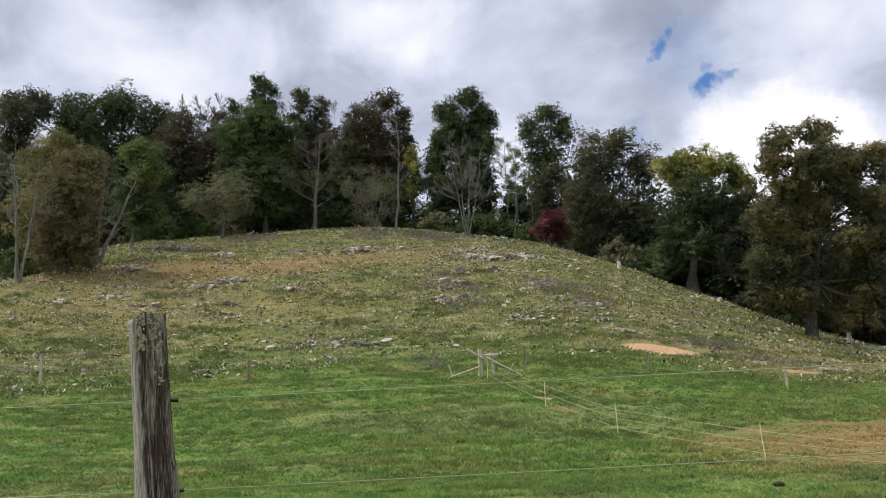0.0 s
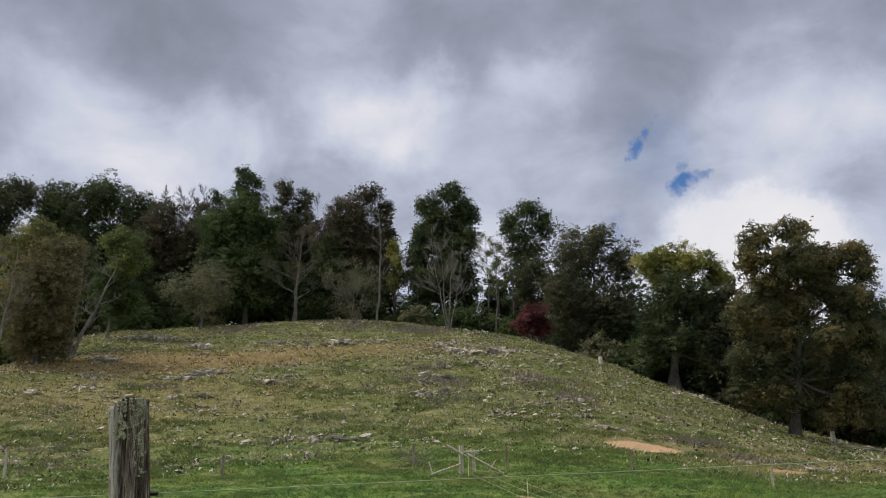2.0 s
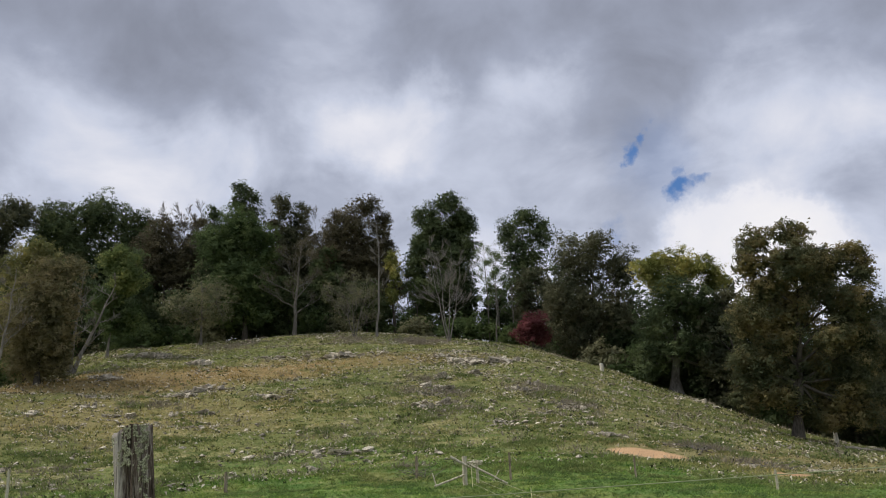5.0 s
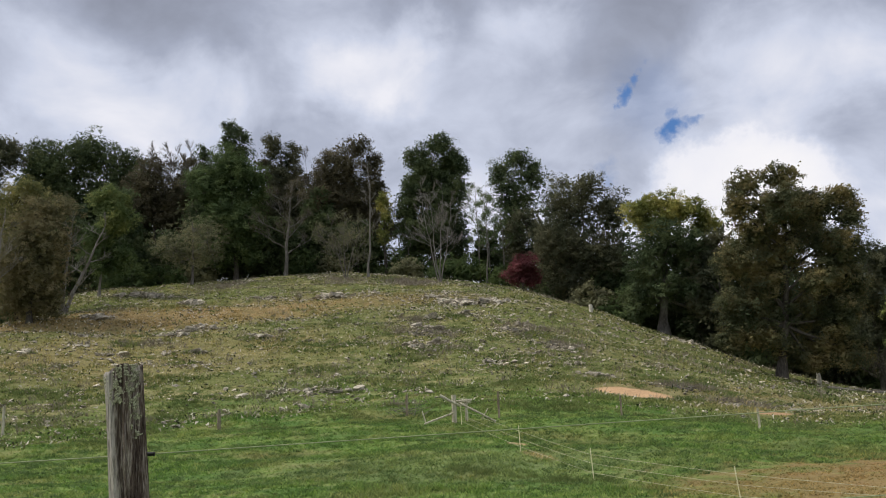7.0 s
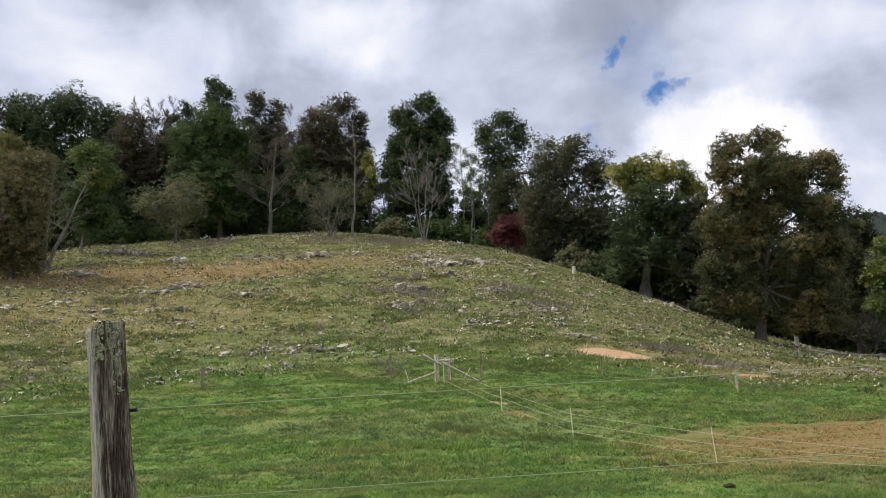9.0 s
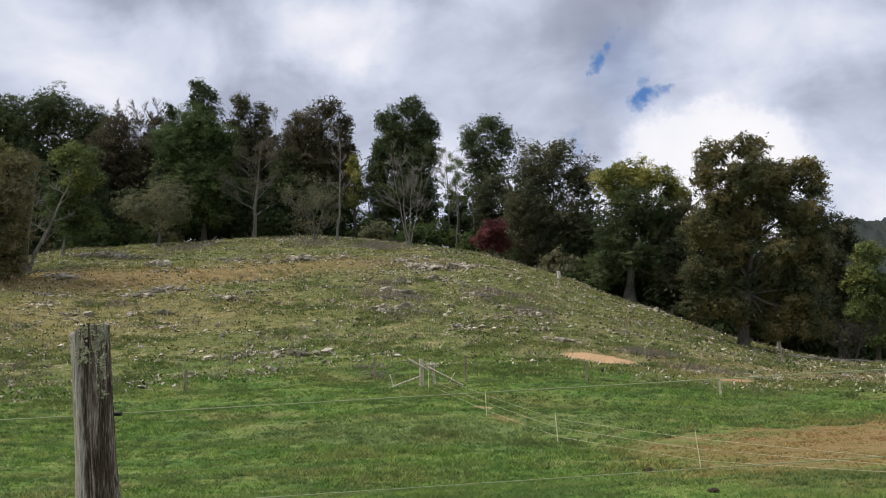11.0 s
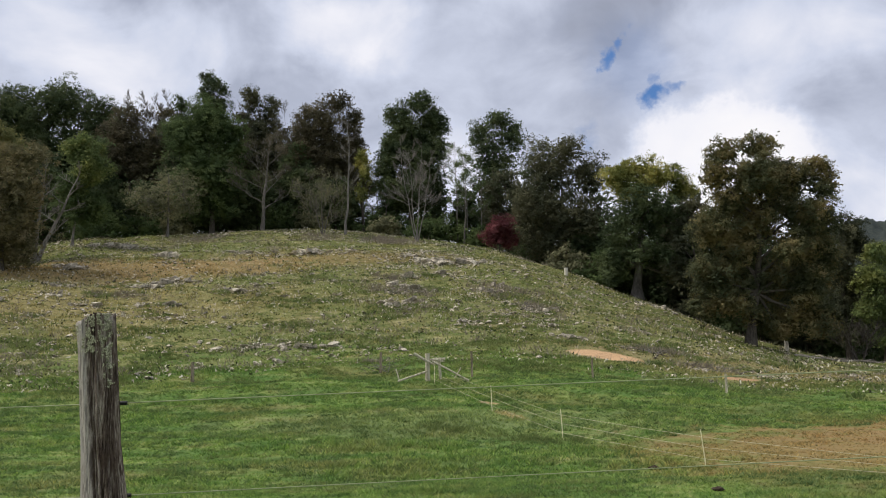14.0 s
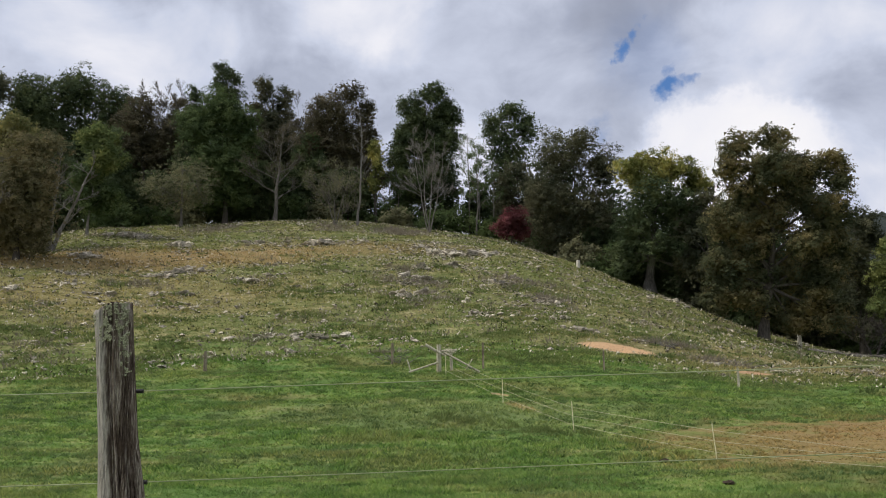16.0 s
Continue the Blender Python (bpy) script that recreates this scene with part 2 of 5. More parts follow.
LEAF = {
    "green": leaf_material("leaf_green", (0.018, 0.028, 0.012), (0.030, 0.045, 0.018), (0.052, 0.068, 0.025)),
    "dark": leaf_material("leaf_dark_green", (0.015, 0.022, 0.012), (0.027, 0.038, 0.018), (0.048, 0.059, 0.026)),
    "fresh": leaf_material("leaf_fresh_green", (0.027, 0.040, 0.016), (0.052, 0.068, 0.024), (0.100, 0.108, 0.036)),
    "brown": leaf_material("leaf_brown", (0.022, 0.022, 0.014), (0.039, 0.037, 0.023), (0.066, 0.058, 0.034)),
    "olive": leaf_material("leaf_olive", (0.033, 0.034, 0.018), (0.054, 0.052, 0.027), (0.095, 0.082, 0.042)),
    "rust": leaf_material("leaf_rusty_olive", (0.018, 0.024, 0.013), (0.036, 0.040, 0.020), (0.092, 0.076, 0.033)),
    "grey": leaf_material("leaf_grey_olive", (0.034, 0.038, 0.022), (0.058, 0.061, 0.034), (0.094, 0.094, 0.052)),
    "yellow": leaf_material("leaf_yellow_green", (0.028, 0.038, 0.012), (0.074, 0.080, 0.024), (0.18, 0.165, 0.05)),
    "umber": leaf_material("leaf_dark_umber", (0.017, 0.021, 0.013), (0.030, 0.034, 0.020), (0.054, 0.053, 0.030)),
    "pale": leaf_material("leaf_pale_olive", (0.036, 0.042, 0.018), (0.066, 0.070, 0.028), (0.125, 0.115, 0.045)),
    "weed": leaf_material("leaf_weed", (0.036, 0.052, 0.018), (0.054, 0.072, 0.024), (0.078, 0.090, 0.034)),
    "red": leaf_material("leaf_red", (0.026, 0.011, 0.012), (0.058, 0.021, 0.023), (0.098, 0.040, 0.040)),
}


def bark_material(name, dark, light):
    m, n = material(name)
    p = n.node("ShaderNodeTexCoord").outputs["Object"]
    a = n.noise(n.vec("MULTIPLY", p, (3, 3, 0.7)), 3.0, 6, 0.65).outputs["Fac"]
    b = n.noise(p, 0.8, 3).outputs["Fac"]
    c = n.mix(n.step(n.math("ADD", n.math("MULTIPLY", a, 0.6), n.math("MULTIPLY", b, 0.4)), 0.35, 0.65), dark, light)
    finish(n, c, 0.9, a, 0.6, 0.03, 0.1)
    return m


BARK_DARK = bark_material("bark_dark", (0.045, 0.038, 0.030), (0.13, 0.115, 0.095))
BARK_PALE = bark_material("bark_pale", (0.12, 0.11, 0.095), (0.30, 0.28, 0.245))
BARK_GREY = bark_material("bark_grey", (0.09, 0.08, 0.068), (0.24, 0.22, 0.19))


def rock_material():
    m, n = material("limestone")
    p = n.node("ShaderNodeTexCoord").outputs["Object"]
    q = n.node("ShaderNodeObjectInfo").outputs["Random"]
    isl = n.node("ShaderNodeNewGeometry").outputs["Random Per Island"]
    a = n.noise(p, 3.5, 6, 0.7).outputs["Fac"]
    b = n.noise(p, 14.0, 4, 0.7).outputs["Fac"]
    c = n.ramp(n.math("ADD", n.math("MULTIPLY", a, 0.55), n.math("MULTIPLY", b, 0.45)),
               [(0.38, (0.07, 0.063, 0.05)), (0.455, (0.44, 0.395, 0.31)), (0.54, (0.80, 0.71, 0.55))])
    bed = n.noise(n.vec("MULTIPLY", p, (0.8, 0.8, 6.0)), 2.0, 4, 0.7).outputs["Fac"]
    c = n.mix(n.step(bed, 0.49, 0.43, 0, 0.65), c, (0.06, 0.055, 0.045))
    k = n.math("ADD", n.math("MULTIPLY", n.math("FRACT", n.math("ADD", q, isl)), 0.6), 0.48)
    c = n.mix(1.0, c, k, "MULTIPLY")
    finish(n, c, 0.9, b, 0.7, 0.03, 0.2)
    return m


MAT_ROCK = rock_material()


def wood_material(name, dark, mid, light, blotch=0.5, stretch=0.035, pale_side=None):
    """Weathered split wood: long grain, drying cracks and crusts of lichen near the top."""
    m, n = material(name)
    p = n.node("ShaderNodeTexCoord").outputs["Object"]
    grain = n.noise(n.vec("MULTIPLY", p, (1, 1, stretch)), 120.0, 6, 0.75).outputs["Fac"]
    wide = n.noise(n.vec("MULTIPLY", p, (1, 1, 0.07)), 13.0, 6, 0.7).outputs["Fac"]
    blot = n.noise(p, 7.0, 5, 0.65).outputs["Fac"]
    v = n.math("ADD", n.math("MULTIPLY", grain, 0.5), n.math("MULTIPLY", wide, 0.5))
    c = n.ramp(v, [(0.41, dark), (0.485, mid), (0.57, light)])
    c = n.mix(n.step(blot, 0.48, 0.66, 0, blotch), c, (0.10, 0.065, 0.048))
    if pale_side:
        # paler grain along one side of the leaning post
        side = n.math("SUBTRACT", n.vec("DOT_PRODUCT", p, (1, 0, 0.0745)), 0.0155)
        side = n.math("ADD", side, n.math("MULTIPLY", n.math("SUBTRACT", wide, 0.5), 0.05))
        pale = n.mix(n.step(v, 0.45, 0.54), tuple(k * 0.5 for k in pale_side), pale_side)
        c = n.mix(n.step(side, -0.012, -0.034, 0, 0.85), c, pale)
    finish(n, c, 0.92, v, 0.9, 0.012, 0.1)
    return m


MAT_BLEACHED = wood_material("bleached_wood", (0.36, 0.32, 0.25), (0.60, 0.56, 0.47), (0.82, 0.77, 0.66), 0.1)
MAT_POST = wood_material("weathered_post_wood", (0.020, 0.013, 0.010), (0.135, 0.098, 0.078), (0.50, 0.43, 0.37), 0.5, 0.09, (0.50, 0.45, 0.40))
MAT_OLD = wood_material("brown_post_wood", (0.07, 0.055, 0.035), (0.20, 0.165, 0.115), (0.42, 0.36, 0.26), 0.3)
MAT_RAIL = wood_material("grey_rail_wood", (0.20, 0.18, 0.115), (0.47, 0.43, 0.31), (0.72, 0.67, 0.52), 0.2)


def plain(name, a, b, scale, rough=0.6, metal=0.0):
    m, n = material(name)
    p = n.node("ShaderNodeTexCoord").outputs["Object"]
    c = n.mix(n.noise(p, scale, 4, 0.6).outputs["Fac"], a, b)
    finish(n, c, rough, n.noise(p, scale * 3, 3).outputs["Fac"], 0.3, 0.004)
    return m


def lichen_material():
    m, n = material("lichen")
    rnd = n.node("ShaderNodeNewGeometry").outputs["Random Per Island"]
    p = n.node("ShaderNodeTexCoord").outputs["Object"]
    a = n.noise(p, 55.0, 4, 0.6).outputs["Fac"]
    c = n.ramp(n.math("ADD", n.math("MULTIPLY", rnd, 0.5), n.math("MULTIPLY", a, 0.5)),
               [(0.25, (0.11, 0.10, 0.06)), (0.48, (0.30, 0.29, 0.19)), (0.72, (0.60, 0.58, 0.42))])
    finish(n, c, 0.95, a, 0.6, 0.004, 0.1)
    return m


MAT_LICHEN = lichen_material()
MAT_BLACK = plain("black_plastic", (0.008, 0.008, 0.009), (0.02, 0.02, 0.021), 40.0, 0.45)
MAT_WIRE = plain("galvanised_wire", (0.20, 0.23, 0.11), (0.42, 0.46, 0.26), 4.0, 0.5)
MAT_STAKE = plain("fibreglass", (0.70, 0.65, 0.40), (0.88, 0.83, 0.56), 6.0, 0.5)
MAT_TAPE = plain("polywire", (0.42, 0.40, 0.24), (0.60, 0.57, 0.38), 3.0, 0.6)
MAT_SOIL = plain("dark_soil", (0.028, 0.019, 0.013), (0.08, 0.056, 0.036), 9.0, 0.95)
MAT_WEED = plain("dry_weed", (0.10, 0.083, 0.058), (0.44, 0.38, 0.28), 2.6, 0.9)
MAT_FAR = leaf_material("far_woods", (0.012, 0.017, 0.017), (0.019, 0.024, 0.022), (0.029, 0.034, 0.027))


# ---- terrain ----
# the hill by direction (degrees to the right of the view axis): distance and height of its crest, distance and height of its foot
# terrain begin
HILL_AZ = np.array([-60, -40, -28, -20, -14.7, -7, -1, 2.7, 6.6, 9.3, 13.9, 20.8, 27.7, 40, 60.0])
HILL_R = np.array([72, 76, 82, 104, 107, 107, 101, 98, 94.6, 91, 87.6, 79, 70, 66, 64.0])
HILL_Z = np.array([4.5, 7.2, 9.7, 16.6, 17.8, 18.8, 15.9, 15.2, 12.9, 10.2, 7.5, 2.1, 0.2, -0.6, -0.8])
FOOT_R = np.array([50, 50, 49, 45, 43.5, 42.2, 41, 41, 41, 41, 41.5, 42.4, 43, 43, 43.0])
FOOT_Z = np.array([1.0, 1.0, 0.95, 0.85, 0.85, 0.95, 0.70, 0.72, 0.55, 0.4, 0.15, -0.42, -0.75, -0.9, -0.9])
VALLEY_R, VALLEY_Z = 21.5, -1.5


def value_noise(x, y, seed=0):
    """Smooth noise in 0 to 1 on arrays."""
    xi, yi = np.floor(x).astype(np.int64), np.floor(y).astype(np.int64)
    fx, fy = x - xi, y - yi
    fx, fy = fx * fx * (3 - 2 * fx), fy * fy * (3 - 2 * fy)

    def h(a, b):
        k = (a * 374761393 + b * 668265263 + seed * 974711) & 0x7FFFFFFF
        k = ((k ^ (k >> 13)) * 1274126177) & 0x7FFFFFFF
        return ((k ^ (k >> 16)) & 0xFFFF) / 65535.0
    return (h(xi, yi) * (1 - fx) + h(xi + 1, yi) * fx) * (1 - fy) + (h(xi, yi + 1) * (1 - fx) + h(xi + 1, yi + 1) * fx) * fy


def smooth_knots(a, knots):
    """Knots blended over a few degrees, so that the hill has no creases."""
    total = 0.0
    for s in (-3.2, -1.6, 0.0, 1.6, 3.2):
        total = total + np.interp(a + s, HILL_AZ, knots)
    return total / 5


def hermite(t, z0, m0, z1, m1):
    t = np.clip(t, 0, 1)
    return (2 * t**3 - 3 * t**2 + 1) * z0 + (t**3 - 2 * t**2 + t) * m0 + (3 * t**2 - 2 * t**3) * z1 + (t**3 - t**2) * m1


def ground_height(x, y):
    x, y = np.asarray(x, float), np.asarray(y, float)
    r = np.hypot(x, y)
    a = np.degrees(np.arctan2(x, y))
    R, Z, F, ZF = (smooth_knots(a, k) for k in (HILL_R, HILL_Z, FOOT_R, FOOT_Z))
    s = (Z - 1.5) / R * 0.97
    flat = hermite((r - 4.5) / (VALLEY_R - 4.5), 0, -3.0, VALLEY_Z, 0)
    slope = np.clip((Z - ZF) / (R - F) * 0.62, 0.02, 0.16)
    rise = hermite((r - VALLEY_R) / (F - VALLEY_R), VALLEY_Z, 0, ZF, slope * (F - VALLEY_R))
    hill = hermite((r - F) / (R - F), ZF, slope * (R - F), Z, s * (R - F))
    d = np.clip(r - R, 0, 400)
    level = np.interp(a, [-60, -30, -20, -12, -8, -4], [0.16, 0.16, 0.10, 0.05, 0.04, -0.10])
    L = 35.0
    over = np.where(d < L, Z + s * d + (level - s) * d * d / (2 * L), Z + (s + level) * L / 2 + level * (d - L) * np.exp(-np.clip(d - L, 0, 999) / 120))
    z = np.where(r < VALLEY_R, flat, np.where(r < F, rise, np.where(r < R, hill, over)))
    bumps = (value_noise(x / 7.0, y / 2.2, 3) - 0.5) * 0.42 + (value_noise(x / 1.3, y / 0.9, 5) - 0.5) * 0.10
    z = z + bumps * np.clip((r - 6) / 12, 0, 1) * np.clip((r - 15) / 60 + 0.45, 0.45, 1.2)
    # grassy shoulder that runs back to the wood
    up, down = np.clip((r - 87) / 12, 0, 1), np.clip((r - 107) / 14, 0, 1)
    z = z + 1.5 * np.exp(-((a + 25.0) / 3.6) ** 2) * up * up * (3 - 2 * up) * (1 - down * down * (3 - 2 * down))
    behind = np.clip((np.abs(a) - 62) / 30, 0, 1)
    return z * (1 - behind)
# terrain end


def height_at(x, y):
    return float(ground_height(np.array([x]), np.array([y]))[0])


def mesh_object(name, verts, faces, mat, smooth=False):
    me = bpy.data.meshes.new(name)
    me.from_pydata(verts, [], faces)
    me.materials.append(mat)
    if smooth:
        me.shade_smooth()
    return new(name, me)


def quick_mesh(name, verts, size, mat):
    """A mesh of separate faces with `size` corners each, from an array of corners."""
    me = bpy.data.meshes.new(name)
    nv = len(verts)
    me.vertices.add(nv)
    me.vertices.foreach_set("co", np.ascontiguousarray(verts, dtype=np.float32).ravel())
    nf = nv // size
    me.loops.add(nv)
    me.loops.foreach_set("vertex_index", np.arange(nv, dtype=np.int32))
    me.polygons.add(nf)
    me.polygons.foreach_set("loop_start", np.arange(0, nv, size, dtype=np.int32))
    me.update(calc_edges=True)
    me.materials.append(mat)
    return me


def part(name, me_or_bm, mat, parent, label=""):
    """One mesh object under a thing or part."""
    if isinstance(me_or_bm, bmesh.types.BMesh):
        me = bpy.data.meshes.new(name)
        me_or_bm.to_mesh(me)
        me_or_bm.free()
        me.materials.append(mat)
    else:
        me = me_or_bm
    ob = new(name, me)
    ob.parent = parent
    return tagged(ob, label)


def make_ground():
    az = np.concatenate([np.linspace(-180, -46, 40, endpoint=False), np.linspace(-46, 46, 230), np.linspace(46, 180, 40)[1:]])[:-1]
    rr = np.concatenate([np.linspace(0.3, 10, 20, endpoint=False), np.linspace(10, 115, 210, endpoint=False), np.geomspace(115, 4500, 50)])
    A, R = np.meshgrid(np.radians(az), rr)
    x, y = R * np.sin(A), R * np.cos(A)
    z = ground_height(x, y)
    verts = np.stack([x, y, z], -1).reshape(-1, 3)
    n, rows = len(az), len(rr)
    i = np.arange(rows - 1)[:, None] * n + np.arange(n)[None]
    j = np.arange(rows - 1)[:, None] * n + (np.arange(n)[None] + 1) % n
    faces = np.stack([i, i + n, j + n, j], -1).reshape(-1, 4).tolist()
    faces.append([k for k in range(n)])
    ob = mesh_object("ground", verts.tolist(), faces, MAT_GROUND, True)
    return tagged(ob, "green pasture rising to a dry stony grass hill", "ground", kind="structure")


make_ground()


def blades(n_tufts, place, height, spread, per, rng, width=0.012, lean=0.5):
    """Tufts of single bent blades; place gives x, y arrays."""
    x, y = place
    z = ground_height(x, y) - 0.01
    n = len(x)
    ang = rng.random((n, per)) * 2 * np.pi
    off = rng.random((n, per)) * spread
    h = height[:, None] * (0.55 + 0.6 * rng.random((n, per)))
    w = width * (0.7 + 0.6 * rng.random((n, per)))
    bx, by = x[:, None] + np.cos(ang) * off, y[:, None] + np.sin(ang) * off
    tilt = lean * (0.3 + rng.random((n, per)))
    tx, ty = bx + np.cos(ang) * h * tilt, by + np.sin(ang) * h * tilt
    turn = rng.random((n, per)) * np.pi
    dx, dy = np.cos(turn) * w, np.sin(turn) * w
    zz = np.repeat(z[:, None], per, 1)
    v = np.stack([np.stack([bx - dx, by - dy, zz], -1), np.stack([bx + dx, by + dy, zz], -1), np.stack([tx, ty, zz + h], -1)], 2)
    return v.reshape(-1, 3)


def make_tussocks():
    """A broken line of rank dark tussocks across the field."""
    rng = np.random.default_rng(23)
    xs, ys, hs = [], [], []
    for cx, cy, n, sx, sy, h in TUSSOCKS:
        xs.append(cx + rng.normal(size=n) * sx)
        ys.append(cy + rng.normal(size=n) * sy)
        hs.append(h * (0.5 + 0.7 * rng.random(n)))
    # looser clumps all over the field
    cx, cy = scatter_wedge(1500, 9, 42, 31, rng)
    d = value_noise(cx / 3.0, cy / 1.1, 71)
    k = (d > 0.5) & (((cx - 14) / 8) ** 2 + ((cy - 25.5) / 4.6) ** 2 > 1) & soil_mask(cx, cy)
    for px, py in zip(cx[k], cy[k]):
        n = int(rng.integers(3, 10))
        xs.append(px + rng.normal(size=n) * 0.26)
        ys.append(py + rng.normal(size=n) * 0.10)
        hs.append((0.07 + 0.08 * rng.random()) * (0.6 + 0.6 * rng.random(n)))
    x, y, h = (np.concatenate(k) for k in (xs, ys, hs))
    ob = new("tussocks", quick_mesh("tussocks", blades(0, (x, y), h, 0.12, 9, rng, 0.013, 1.1), 3, LEAF["weed"]))
    tagged(ob, "rank dark green grass tussocks in the pasture", "grass", kind="stuff")


TUSSOCKS = [(0.0, 30.0, 26, 0.35, 0.25, 0.20), (1.0, 29.6, 34, 0.35, 0.22, 0.24), (2.1, 29.1, 26, 0.3, 0.22, 0.22), (3.3, 28.3, 40, 0.35, 0.22, 0.25),
            (4.5, 28.0, 28, 0.35, 0.22, 0.22), (-1.7, 29.9, 14, 0.6, 0.4, 0.18), (-3.8, 30.6, 14, 0.7, 0.4, 0.18), (6.3, 28.4, 16, 0.6, 0.4, 0.18)]


def make_clover():
    """Low leafy clumps of clover and young grass, close together over the field."""
    rng = np.random.default_rng(29)
    cx, cy = scatter_wedge(4200, 8, 43, 31, rng)
    d = value_noise(cx / 2.2, cy / 1.0, 73) + 0.3 * rng.random(len(cx))
    k = (d > 0.5) & (((cx - 14) / 8) ** 2 + ((cy - 25.5) / 4.6) ** 2 > 1) & soil_mask(cx, cy)
    cx, cy = np.repeat(cx[k], 6), np.repeat(cy[k], 6)
    x, y = cx + rng.normal(size=len(cx)) * 0.17, cy + rng.normal(size=len(cx)) * 0.07
    h = (0.05 + 0.07 * rng.random(len(x))) * (0.8 + np.clip((y - 12) / 40, 0, 0.6))
    ob = new("clover", quick_mesh("clover", blades(0, (x, y), h, 0.09, 5, rng, 0.017, 1.5), 3, MAT_CLOVER))
    tagged(ob, "low bright green clover clumps in the pasture", "clover", kind="stuff")


def clover_material():
    m, n = material("clover_leaf")
    rnd = n.node("ShaderNodeNewGeometry").outputs["Random Per Island"]
    p = n.node("ShaderNodeNewGeometry").outputs["Position"]
    f = n.math("ADD", n.math("MULTIPLY", rnd, 0.55), n.math("MULTIPLY", n.noise(p, 0.8, 3, 0.6).outputs["Fac"], 0.45))
    c = n.ramp(f, [(0.2, (0.060, 0.105, 0.034)), (0.5, (0.115, 0.185, 0.055)), (0.85, (0.24, 0.31, 0.115))])
    finish(n, c, 0.6, specular=0.2, translucent=0.35)
    return m


MAT_CLOVER = clover_material()


def litter_material():
    m, n = material("dry_litter")
    rnd = n.node("ShaderNodeNewGeometry").outputs["Random Per Island"]
    c = n.ramp(rnd, [(0.0, (0.035, 0.045, 0.020)), (0.32, (0.06, 0.07, 0.030)), (0.50, (0.24, 0.20, 0.11)), (0.66, (0.56, 0.50, 0.37)), (1.0, (0.84, 0.79, 0.65))])
    finish(n, c, 0.85, specular=0.15, translucent=0.2)
    return m


def make_litter():
    """Flecks of dry leaf, straw and pale weed over the hillside."""
    rng = np.random.default_rng(31)
    x, y = scatter_wedge(90000, 44, 106, 31, rng)
    d = value_noise(x / 4.0, y / 2.0, 61) * 0.6 + value_noise(x / 1.0, y / 0.6, 62) * 0.4
    keep = (d + 0.35 * rng.random(len(x)) > 0.55) & soil_mask(x, y)
    x, y = x[keep], y[keep]
    n = len(x)
    c = np.stack([x, y, ground_height(x, y) + 0.05 + 0.10 * rng.random(n)], -1)
    s = (0.05 + 0.11 * rng.random(n) ** 2)[:, None]
    a, b = rng.normal(size=(n, 3)), rng.normal(size=(n, 3))
    a, b = (v / np.linalg.norm(v, axis=1)[:, None] * s for v in (a, b))
    tri = np.stack([c - a, c + a * 0.8 + b * 0.3, c + b], 1).reshape(-1, 3)
    ob = new("dry_litter", quick_mesh("dry_litter", tri, 3, litter_material()))
    tagged(ob, "pale dry leaves and straw scattered over the hillside", "litter", kind="stuff")


def make_low_weeds():
    """Leafy dark green weeds in patches where the field meets the hill."""
    rng = np.random.default_rng(13)
    x, y = scatter_wedge(26000, 42.5, 72, 31, rng)
    d = value_noise(x / 3.2, y / 1.6, 51) * 0.6 + value_noise(x / 0.9, y / 0.6, 52) * 0.4
    keep = (d > 0.52 + 0.12 * np.clip((np.hypot(x, y) - 50) / 20, 0, 1)) & soil_mask(x, y)
    x, y, d = x[keep], y[keep], d[keep]
    h = 0.10 + 0.5 * (d - 0.5)
    ob = new("low_weeds", quick_mesh("low_weeds", blades(0, (x, y), h, 0.20, 6, rng, 0.045, 1.2), 3, LEAF["weed"]))
    tagged(ob, "dark green leafy weeds at the foot of the hill", "weeds", kind="stuff")
    x, y = scatter_wedge(9000, 48, 106, 31, rng)
    d = value_noise(x / 2.4, y / 1.6, 53) * 0.5 + value_noise(x / 0.7, y / 0.6, 54) * 0.5
    keep = (d > 0.56) & soil_mask(x, y)
    x, y = x[keep], y[keep]
    h = 0.06 + 0.14 * rng.random(len(x))
    ob = new("rosettes", quick_mesh("rosettes", blades(0, (x, y), h, 0.16, 7, rng, 0.05, 1.6), 3, LEAF["weed"]))
    tagged(ob, "small dark green weed rosettes dotted over the hillside", "weeds", kind="stuff")


def soil_mask(x, y):
    keep = np.ones(len(x), bool)
    for cx, cy, rx, ry, turn, soft, wobble, amount, colour in SOIL:
        c, s = math.cos(radians(turn)), math.sin(radians(turn))
        u, v = (x - cx) * c + (y - cy) * s, -(x - cx) * s + (y - cy) * c
        keep &= (u / rx) ** 2 + (v / ry) ** 2 > 1.0
    return keep


def scatter_wedge(n, r0, r1, half, rng):
    r = np.sqrt(rng.random(n) * (r1 * r1 - r0 * r0) + r0 * r0)
    a = np.radians((rng.random(n) * 2 - 1) * half)
    return r * np.sin(a), r * np.cos(a)


